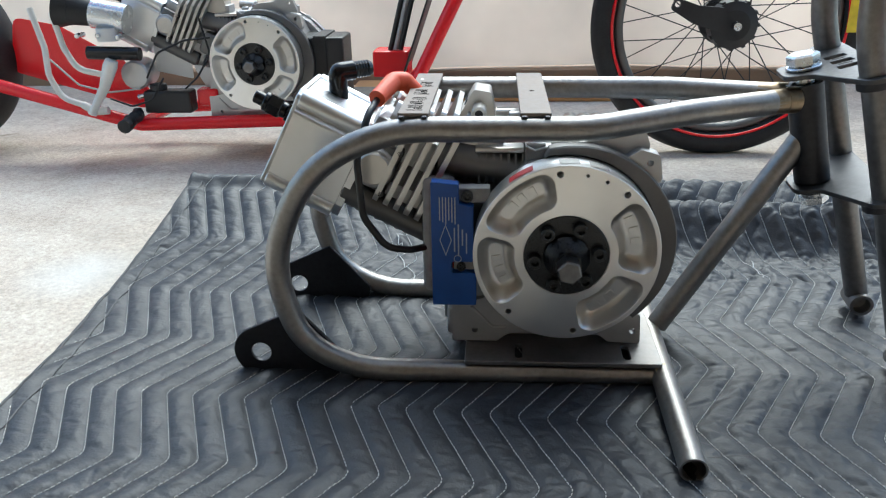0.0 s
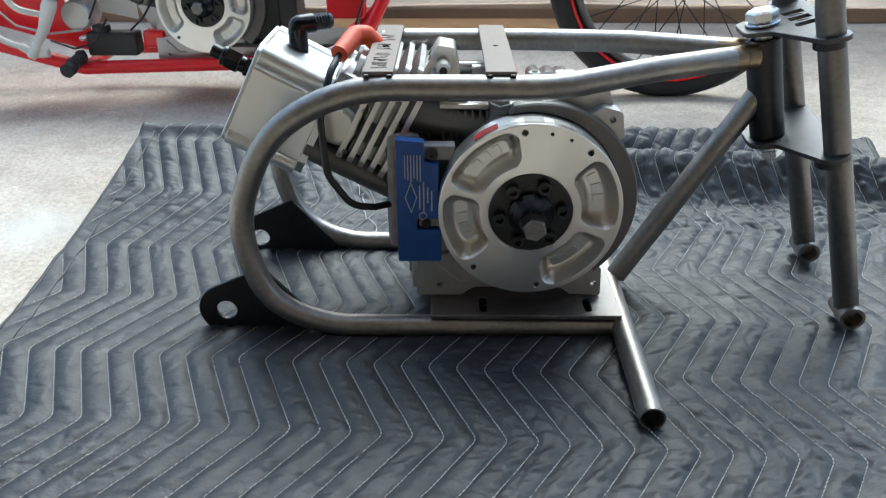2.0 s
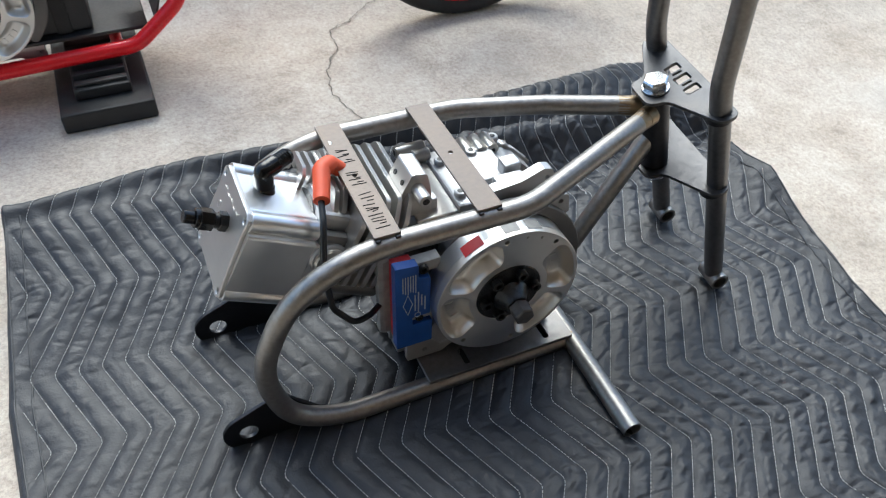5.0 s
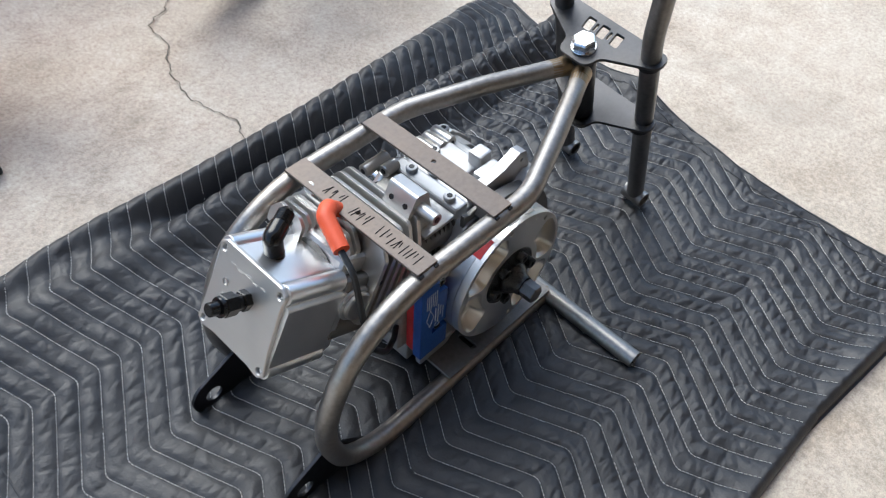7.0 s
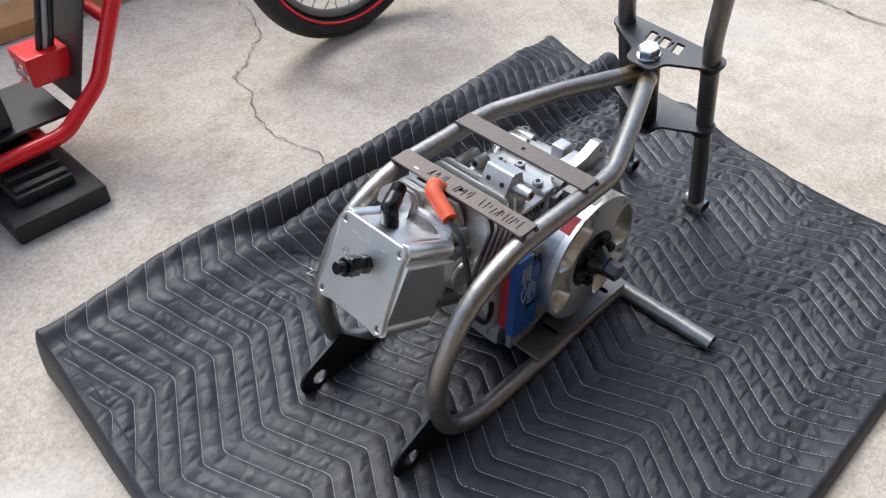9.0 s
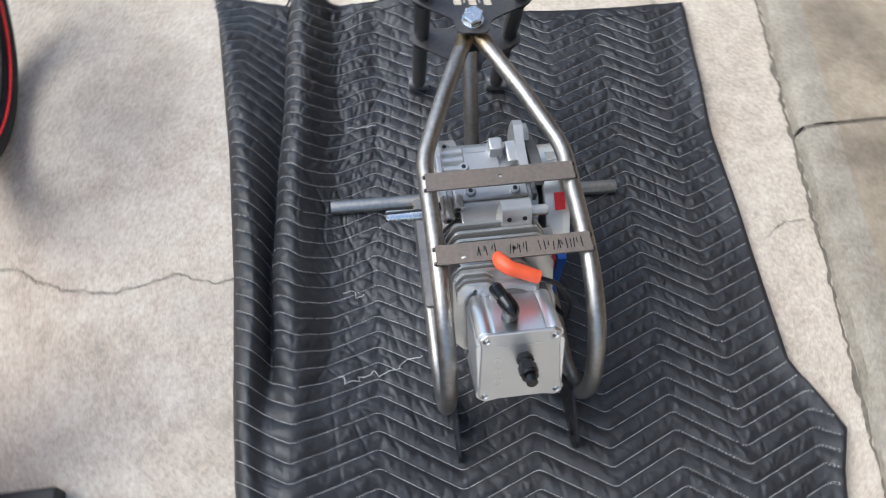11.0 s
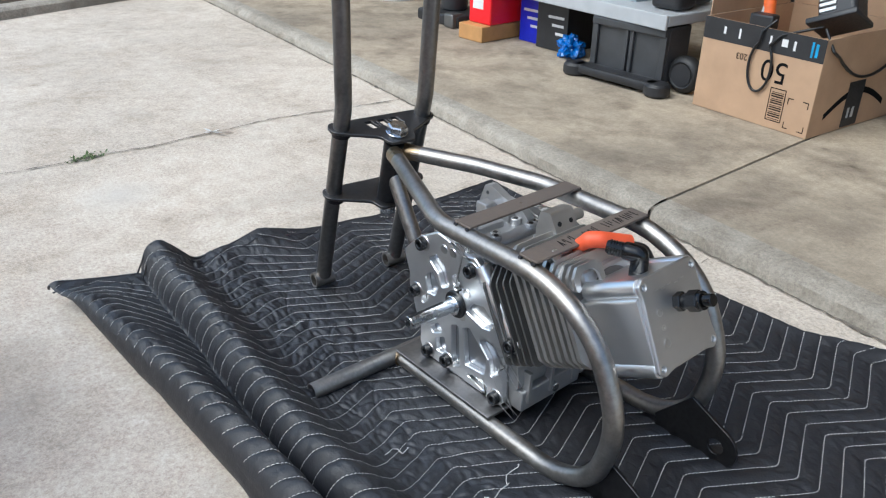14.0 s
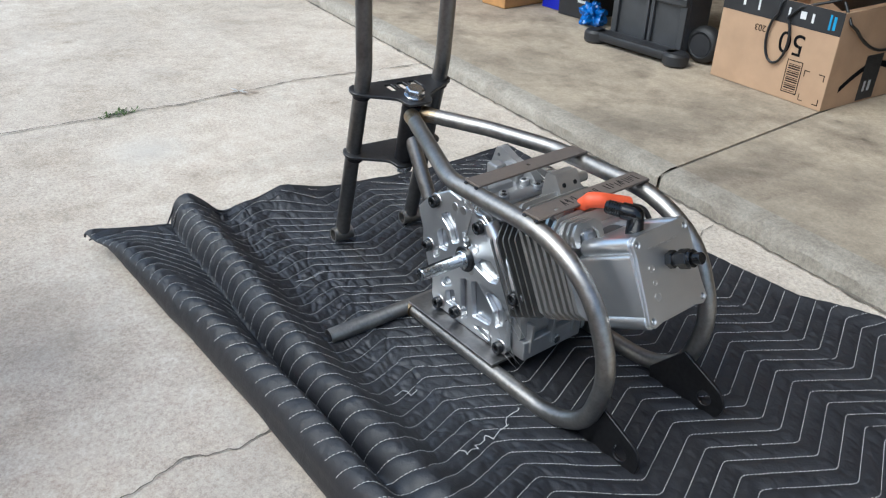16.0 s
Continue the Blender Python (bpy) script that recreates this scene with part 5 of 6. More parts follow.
def red_bike():
    ob = thing("red_mini_bike", "glossy red tubular mini bike with black panels on a ramp block", "mini bike")
    for y, s in ((RB, -1), (RB + 0.20, 1)):
        path = rounded([(-1.32, y, 0.253), (-0.735, y, 0.087), (-0.16, y, 0.105), (-0.066, y, 0.182), (0.045, y, 0.40), (0.20, y, 0.80)], [0.05, 0.07, 0.10, 0.3], 8)
        part("frame_rail", sweep(bmesh.new(), path, 0.0155, 20), RED, ob, "glossy red tube")
        part("frame_rail", sweep(bmesh.new(), [(-1.30, y, 0.26), (-0.80, y, 0.70)], 0.0145, 18), RED, ob)
    for x, z in ((-0.735, 0.088), (-0.20, 0.104), (-0.01, 0.29)):
        part("cross_tube", rod((x, RB, z), (x, RB + 0.20, z), 0.0125, 16), RED, ob)
    part("gusset", sheet(soft([(-1.09, 0.20), (-0.76, 0.104), (-0.735, 0.14), (-0.80, 0.225), (-0.95, 0.31), (-1.06, 0.33)], 0.02, 3), [], 0.004, upright(RB + 0.10), 0.0008), RED, ob, "red side plate")
    part("floor_pan", stock((-0.42, RB + 0.012, 0.132), (-0.13, RB + 0.19, 0.140), 0.002), BLACK_PLASTIC, ob, "black floor panel")
    m = axes((-0.115, RB + 0.004, 0.150), (0, 1, 0), (0.36, 0, 1))
    part("front_panel", sheet(soft([(0.0, 0.0), (0.19, 0.0), (0.19, 0.5), (0.0, 0.5)], 0.01, 2), [], 0.004, m, 0.0008), BLACK_PLASTIC, ob, "black carbon front panel")
    part("panel_box", stock((-0.17, RB + 0.045, 0.190), (-0.085, RB + 0.125, 0.250), 0.004), RED, ob, "red switch box with a white checked decal")
    bm = bmesh.new()
    for k in range(4):
        stock((-0.1712, RB + 0.05 + 0.018 * k, 0.196 + 0.012 * (k % 2)), (-0.1702, RB + 0.062 + 0.018 * k, 0.214 + 0.016 * (k % 2)), 0, None, bm)
    part("decal", bm, WHITE_PLASTIC, ob)
    part("battery_box", stock((-0.345, RB + 0.03, 0.141), (-0.235, RB + 0.14, 0.285), 0.006), BLACK_PLASTIC, ob, "black battery box")
    part("battery_strap", stock((-0.305, RB + 0.026, 0.141), (-0.275, RB + 0.144, 0.289), 0.002), RUBBER, ob)
    part("lead_clamp", stock((-0.596, RB + 0.02, 0.128), (-0.545, RB + 0.06, 0.168), 0.006), RED, ob, "red bracket")
    # foot peg
    peg = part("foot_peg", sweep(bmesh.new(), [(-0.735 + 0.0035 * math.sin(k * 2.2), RB - 0.085 + 0.0075 * k, 0.103 + 0.0010 * k) for k in range(13)], [0.0150 if k % 2 else 0.0130 for k in range(13)], 18), RUBBER, ob, "worn black ribbed foot peg")
    part("peg_end", chamfered((-0.735, RB - 0.089, 0.1025), (-0.735, RB - 0.084, 0.103), 0.0160, 18), RUBBER, peg)
    # rear wheel
    wheel = part("rear_tyre", torus_wheel(bmesh.new(), (-1.32, RB + 0.10, 0.245), 0.165, 0.082, 1.05, 64, 18), TYRE, ob, "fat black slick tyre")
    part("rim", sweep(bmesh.new(), [(-1.32, RB + 0.03, 0.245), (-1.32, RB + 0.17, 0.245)], 0.095, 40), CAST, wheel)
    # carburettor, filter, hoses
    carb = part("carburettor", chamfered((-0.815, RB + 0.02, 0.345), (-0.735, RB + 0.02, 0.330), 0.034, 28), ZINC, ob, "polished carburettor body")
    part("bell_mouth", sweep(bmesh.new(), [(-0.815, RB + 0.02, 0.345), (-0.860, RB + 0.02, 0.355), (-0.890, RB + 0.02, 0.362)], [0.03, 0.036, 0.05], 32, True, 0.75), RUBBER, carb, "black bell mouth")
    part("float_bowl", chamfered((-0.780, RB + 0.0, 0.315), (-0.780, RB + 0.0, 0.285), 0.024, 22), WHITE_PLASTIC, carb)
    part("fuel_pump", chamfered((-0.829, RB - 0.01, 0.260), (-0.705, RB - 0.01, 0.256), 0.0155, 22), ANODISED, ob, "black cylindrical pump")
    part("catch_can", chamfered((-0.734, RB + 0.005, 0.204), (-0.734, RB + 0.075, 0.204), 0.034, 28, 0.004), CAST, ob, "dull grey round can")
    part("breather_funnel", sweep(bmesh.new(), [(-0.766, RB - 0.03, 0.245), (-0.772, RB - 0.03, 0.232), (-0.795, RB - 0.03, 0.182), (-0.826, RB - 0.03, 0.137), (-0.836, RB - 0.03, 0.120)], [0.014, 0.0165, 0.012, 0.0085, 0.011], 18), HOSE, ob, "milky plastic funnel")
    for k, pts in enumerate(([(-0.955, RB + 0.0, 0.36), (-0.932, RB - 0.01, 0.271), (-0.933, RB - 0.015, 0.209), (-0.911, RB - 0.015, 0.155), (-0.850, RB - 0.01, 0.132)],
                             [(-0.905, RB + 0.0, 0.35), (-0.889, RB - 0.005, 0.271), (-0.863, RB - 0.01, 0.222), (-0.800, RB - 0.005, 0.207)],
                             [(-0.86, RB - 0.02, 0.140), (-0.83, RB - 0.022, 0.124), (-0.80, RB - 0.02, 0.126)])):
        part("hose", sweep(bmesh.new(), rounded(pts, 0.05, 6), 0.0072 if k < 2 else 0.0095, 14), HOSE, ob, "milky plastic hose")
    brake = part("master_cylinder", stock((-0.722, RB + 0.004, 0.113), (-0.606, RB + 0.05, 0.166), 0.006), BLACK_PLASTIC, ob, "black brake master cylinder")
    part("reservoir", chamfered((-0.690, RB + 0.028, 0.165), (-0.690, RB + 0.028, 0.180), 0.020, 20, 0.002), BLACK_PLASTIC, brake)
    part("push_rod", rod((-0.74, RB + 0.02, 0.150), (-0.70, RB + 0.02, 0.158), 0.006, 12), ZINC, brake)
    part("chain_guard", sheet(soft([(-0.545, 0.103), (-0.36, 0.108), (-0.34, 0.135), (-0.44, 0.17), (-0.52, 0.205), (-0.605, 0.222), (-0.600, 0.205)], 0.006, 3), [circle(-0.515, 0.125, 0.006, 14), circle(-0.40, 0.125, 0.006, 14)], 0.004, upright(RB + 0.055), 0.0008), CAST, ob, "grey mounting plate under the engine")
    for k, pts in enumerate(([(-0.70, RB - 0.005, 0.20), (-0.66, RB - 0.02, 0.26), (-0.60, RB - 0.005, 0.285), (-0.54, RB + 0.005, 0.29)],
                             [(-0.80, RB + 0.0, 0.15), (-0.74, RB - 0.018, 0.135), (-0.69, RB - 0.018, 0.150), (-0.66, RB - 0.005, 0.20)],
                             [(-0.95, RB + 0.03, 0.24), (-0.88, RB + 0.015, 0.18), (-0.80, RB + 0.0, 0.165), (-0.72, RB - 0.006, 0.175)],
                             [(-0.62, RB + 0.02, 0.17), (-0.58, RB + 0.0, 0.20), (-0.55, RB + 0.02, 0.25), (-0.57, RB + 0.03, 0.33)])):
        part("cable", sweep(bmesh.new(), rounded(pts, 0.03, 6), 0.0024, 10), WIRE if k != 2 else GREY_PLASTIC, ob, "thin cable")
    for x, z in ((-0.84, 0.300), (-0.79, 0.300), (-0.745, 0.296)):
        part("hose_clip", chamfered((x, RB - 0.03, z), (x, RB + 0.006, z), 0.0055, 12, 0.001), ZINC, ob)
    part("number_card", sheet(soft([(-0.70, 0.205), (-0.611, 0.186), (-0.613, 0.240), (-0.700, 0.285)], 0.004, 2), [], 0.002, upright(RB + 0.06), 0.0003), WHITE_PLASTIC, ob, "white card panel")
    for k in range(3):
        part("cable", sweep(bmesh.new(), rounded([(-0.13 + 0.012 * k, RB + 0.07, 0.25), (-0.10 + 0.012 * k, RB + 0.06, 0.36), (-0.02 + 0.01 * k, RB + 0.05, 0.52), (0.0, RB + 0.05, 0.72)], 0.05, 5), 0.006, 10), WIRE if k != 1 else GREY_PLASTIC, ob)
    return ob


def ramp_block():
    ob = thing("ramp_block", "black moulded rubber ramp block under the red bike", "ramp block")
    part("base", stock((-0.320, 1.457, GROUND_Z + 0.001), (-0.152, 1.83, 0.034), 0.005), RUBBER, ob)
    part("step", stock((-0.288, 1.50, 0.034), (-0.186, 1.81, 0.055), 0.004), RUBBER, ob)
    for k in range(4):
        part("rib", stock((-0.283, 1.51 + 0.028 * k, 0.055), (-0.190, 1.525 + 0.028 * k, 0.062 + 0.005 * k), 0.002), RUBBER, ob)
    part("pad", stock((-0.288, 1.625, 0.055), (-0.186, 1.77, 0.0815), 0.004), RUBBER, ob)
    return ob


bike = red_bike()
bike.location, bike.scale = (-0.009, 1.565 - RB * 0.91, -0.004), (0.91, 0.91, 0.91)
ramp_block()
spare = copy_thing(motor, pose(-0.580, 0.885, 0.048))
for child in [o for o in spare.children if o.name.split(".")[0] in ("ignition_coil", "plug_lead", "plug_boot")]:
    for o in (*child.children, child):
        bpy.data.objects.remove(o)
tagged(spare, "aluminium kart engine with turned flywheel, mounted in the red bike", "engine", "kart engines")


def bicycle():
    """All that shows of a parked bicycle: a wheel with a drum hub."""
    R, c = 0.280, Vector((0.580, 1.645, 0.274))
    ob = thing("bicycle_wheel", "parked bicycle wheel, black tyre, red stripe, black drum hub", "bicycle wheel")
    tyre = part("tyre", torus_wheel(bmesh.new(), c, R - 0.024, 0.024, 1.1, 96, 18), TYRE, ob, "black road tyre")
    for s in (-1, 1):
        part("stripe", torus_wheel(bmesh.new(), c + Vector((0, s * 0.0215, 0)), R - 0.041, 0.0032, 1, 96, 8), RED, tyre, "thin red sidewall stripe")
    part("rim", torus_wheel(bmesh.new(), c, R - 0.056, 0.011, 1.1, 96, 12), CAST_DARK, ob, "dark rim")
    part("tread", torus_wheel(bmesh.new(), c, R - 0.0015, 0.0028, 3.0, 96, 8), RUBBER, tyre)
    for k in range(36):
        a = math.tau * k / 36
        b = a + (0.62 if k % 2 else -0.62)
        s = 0.032 if (k // 2) % 2 else -0.032
        bm = rod(c + Vector((0.050 * math.cos(b), s, 0.050 * math.sin(b))), c + Vector(((R - 0.064) * math.cos(a), 0, (R - 0.064) * math.sin(a))), 0.0012, 6)
        part("spoke", bm, BLACK_OX, ob)
    hub = part("hub", sweep(bmesh.new(), [c + Vector((0, y, 0)) for y in (-0.065, -0.058, -0.030, -0.028, 0.028, 0.030, 0.058, 0.065)], [0.030, 0.047, 0.050, 0.036, 0.036, 0.050, 0.047, 0.030], 36), BLACK_PLASTIC, ob, "black drum hub")
    for k in range(12):
        a = math.tau * k / 12
        part("hub_rib", stock((-0.004, -0.056, 0.044), (0.004, -0.031, 0.0515), 0.001, Matrix.Translation(c) @ Matrix.Rotation(a, 4, "Y")), BLACK_PLASTIC, hub)
    part("axle", rod(c + Vector((0, -0.085, 0)), c + Vector((0, 0.085, 0)), 0.008, 14), ZINC, hub)
    part("brake_arm", sheet(soft([(c.x - 0.132, c.z + 0.034), (c.x - 0.122, c.z + 0.056), (c.x - 0.075, c.z + 0.040), (c.x - 0.02, c.z + 0.035), (c.x - 0.02, c.z - 0.015), (c.x - 0.085, c.z + 0.005)], 0.008, 3), [circle(c.x - 0.118, c.z + 0.043, 0.006, 12)], 0.008, upright(c.y - 0.062), 0.001), BLACK_PLASTIC, hub, "black torque arm")
    part("side_mark", stock((c.x + R - 0.045, c.y - 0.0262, c.z - 0.02), (c.x + R - 0.02, c.y - 0.0248, c.z + 0.05), 0.0003), plain("yellow print", (0.65, 0.5, 0.03), 0.5), tyre, "yellow print on the sidewall")
    return ob


bicycle()
timber = thing("timber_offcut", "yellow timber board lying behind the red bike", "timber")
part("board", stock((-0.32, 2.17, GROUND_Z + 0.001), (0.43, 2.30, 0.034), 0.004), WOOD, timber)


# ---- things on the garage floor ----
def carton():
    ob = thing("cardboard_box", "open brown cardboard shipping box with dark printed parcel tape", "cardboard box")
    a, b = Vector((0.377, -0.590, SLAB_Z)), Vector((0.762, -0.628, SLAB_Z))
    x = (b - a).normalized()
    y = Vector((x.y, -x.x, 0))
    L, D, H, T = 0.387, 0.43, 0.268, 0.005
    m = Matrix.Translation(a + Vector((0, 0, 0.001))) @ Matrix((x, y, x.cross(y))).transposed().to_4x4()
    up = 1 if x.cross(y).z > 0 else -1

    def wall(lo, hi, name, label=""):
        l, h = Vector(lo), Vector(hi)
        if up < 0:
            l.z, h.z = -hi[2], -lo[2]
        return part(name, stock(l, h, 0.0012, m), CARD, ob, label)
    front = wall((0, 0, 0), (L, T, H), "front_panel")
    wall((0, D - T, 0), (L, D, H), "back_panel")
    end = wall((0, T, 0), (T, D - T, H), "end_panel")
    wall((L - T, T, 0), (L, D - T, H), "end_panel")
    wall((T, T, 0), (L - T, D - T, T), "bottom")
    z = lambda v: v * up

    def flat(pts, thick, mat, name, parent, face="front", label=""):
        for lo, hi in pts:
            bm = bmesh.new()
            if face == "front":
                l, h = Vector((lo[0], -thick, lo[1])), Vector((hi[0], -0.0002, hi[1]))
            else:
                l, h = Vector((-thick, lo[0], lo[1])), Vector((-0.0002, hi[0], hi[1]))
            if up < 0:
                l.z, h.z = -h.z, -l.z
            stock(l, h, 0, m, bm)
            part(name, bm, mat, parent, label)
    flat([((0.0, H - 0.062), (L, H))], 0.0008, BLACK_PLASTIC, "tape", front, label="dark printed parcel tape")
    flat([((0.02, H - 0.05), (0.028, H - 0.015)), ((0.034, H - 0.052), (0.040, H - 0.012))], 0.0014, BLUE_PRINT, "print", front, label="bright blue print")
    flat([((0.085, H - 0.045), (0.092, H - 0.02)), ((0.11, H - 0.04), (0.128, H - 0.02)), ((0.16, H - 0.045), (0.166, H - 0.018)), ((0.26, H - 0.045), (0.266, H - 0.018)), ((0.31, H - 0.04), (0.318, H - 0.02))], 0.0014, WHITE_PLASTIC, "print", front)
    bars = [((0.090, 0.028 + 0.0062 * k), (0.128, 0.028 + 0.0062 * k + (0.0035 if k % 3 else 0.0018))) for k in range(13)]
    bars += [((0.084, 0.022), (0.0865, 0.115)), ((0.1315, 0.022), (0.134, 0.115)), ((0.084, 0.022), (0.134, 0.0245)), ((0.084, 0.1125), (0.134, 0.115))]
    flat(bars, 0.0006, INK, "bar_print", front)
    flat([((0.012, 0.012), (0.03, 0.0145)), ((0.012, 0.012), (0.0145, 0.03)), ((0.012, 0.08), (0.0145, 0.098)), ((0.012, 0.0955), (0.03, 0.098)), ((0.06, 0.012), (0.075, 0.0145)), ((0.0725, 0.012), (0.075, 0.03)), ((0.0725, 0.08), (0.075, 0.098)), ((0.058, 0.0955), (0.075, 0.098))], 0.0006, INK, "corner_mark", front)
    # upside-down printed figures
    for text, size, px, pz in (("50", 0.085, 0.135, 0.185), ("203", 0.026, 0.245, 0.185)):
        cu = bpy.data.curves.new("figures", "FONT")
        cu.body, cu.size, cu.extrude, cu.align_x = text, size, 0.0003, "CENTER"
        tmp = bpy.data.objects.new("tmp", cu)
        me = bpy.data.meshes.new_from_object(tmp)
        bpy.data.objects.remove(tmp)
        me.materials.append(INK)
        fig = new("figures", me)
        fig.parent = front
        o = m @ Vector((px, -0.0008, z(pz)))
        fig.matrix_world = axes(o, m.to_3x3() @ Vector((1, 0, 0)), m.to_3x3() @ Vector((0, 0, z(-1))))
        fig["label"] = "dark printed figures, upside down"
    # printed swoosh and label on the end
    bm = bmesh.new()
    arc = [(0.06 + 0.30 * t, 0.055 + 0.055 * math.sin(math.pi * t)) for t in np.linspace(0, 1, 14)]
    for (p, q), (r, s) in zip(arc, arc[1:]):
        vs = [m @ Vector((-0.0008, p, z(q - 0.012))), m @ Vector((-0.0008, r, z(s - 0.012))), m @ Vector((-0.0008, r, z(s + 0.006))), m @ Vector((-0.0008, p, z(q + 0.006)))]
        bm.faces.new([bm.verts.new(v) for v in vs])
    part("swoosh", bm, INK, end, "dark curved print")
    flat([((0.16, 0.005), (0.24, 0.135))], 0.0012, BLACK_PLASTIC, "tape", end, "end", "dark parcel tape end")
    flat([((0.178, 0.03), (0.188, 0.06)), ((0.2, 0.03), (0.212, 0.06))], 0.0018, GREY_PLASTIC, "print", end, "end")
    # flaps
    for lo, hi, rot, name in (((0, D, H), (L, D + 0.004, H + 0.20), 14, "flap"), ((L, 0.02, H), (L + 0.004, D - 0.02, H + 0.16), 0, "flap")):
        l, h = Vector(lo), Vector(hi)
        if up < 0:
            l.z, h.z = -hi[2], -lo[2]
        part(name, stock(l, h, 0.001, m), CARD, ob, "open cardboard flap")
    return ob, m, up, (L, D, H)


BLUE_PRINT = plain("bright blue print", (0.02, 0.30, 0.55), 0.5)
box_ob, BOX, UP, BOXDIM = carton()


def box_at(x, y, z):
    return BOX @ Vector((x, y, z * UP))


def power_tools():
    ob = thing("power_tool", "grey and black slotted power tool lying across the open box", "power tool")
    L, D, H = BOXDIM
    a, b = box_at(0.03, 0.10, H + 0.03), box_at(0.14, 0.20, H + 0.24)
    d = (b - a).normalized()
    side = d.cross(Vector((0, 1, 0.3))).normalized()
    m = axes(a, side, d)
    part("body", stock((-0.05, 0, -0.045), (0.05, 0.24, 0.045), 0.014, m, None, 3), BLACK_PLASTIC, ob)
    for k in range(12):
        part("slot_rib", stock((-0.042, 0.02 + 0.016 * k, 0.044), (0.0, 0.029 + 0.016 * k, 0.049), 0.001, m), WHITE_PLASTIC, ob)
    part("shoe", stock((-0.07, -0.012, -0.05), (0.06, 0.004, 0.07), 0.004, m), BLACK_PLASTIC, ob, "black sole plate")
    ob2 = thing("hand_tool", "black hand tool with orange grips in the open box", "hand tool")
    p = box_at(0.22, 0.06, H + 0.0)
    for k, (dx, mat) in enumerate(((0, ORANGE_PLASTIC), (0.035, GREY_PLASTIC))):
        q = box_at(0.25 - dx, 0.10, H + 0.22)
        part("grip", sweep(bmesh.new(), rounded([p + Vector((dx * 0.5, 0, 0)), (p + q) / 2 + Vector((0.015, 0, 0)), q], 0.03, 4), 0.017 - 0.003 * k, 14), mat, ob2)
    part("jaw", stock((-0.02, -0.02, -0.05), (0.05, 0.02, 0.01), 0.006, Matrix.Translation(box_at(0.2, 0.03, H + 0.02))), BLACK_PLASTIC, ob2)
    cable = thing("cable", "black cable looped over the front of the cardboard box", "cable")
    loop = [box_at(0.17, 0.02, H + 0.02), box_at(0.19, -0.008, H - 0.01)]
    loop += [box_at(0.178 + 0.036 * math.sin(t), -0.008, H - 0.105 + 0.07 * math.cos(t)) for t in np.linspace(0.4, math.tau - 0.5, 20)]
    loop += [box_at(0.13, -0.006, H - 0.01), box_at(0.05, 0.05, H + 0.02)]
    part("strand", sweep(bmesh.new(), loop, 0.0038, 10), WIRE, cable)
    tail = [box_at(0.03, 0.03, H + 0.02), box_at(-0.01, 0.02, H - 0.03)] + [box_at(-0.012, 0.03 + 0.38 * t, H - 0.03 - 0.36 * t * (1 - t)) for t in np.linspace(0.05, 1, 14)]
    part("strand", sweep(bmesh.new(), tail, 0.0042, 10), WIRE, cable)


ORANGE_PLASTIC = plain("orange plastic", (0.75, 0.13, 0.02), 0.45)
power_tools()


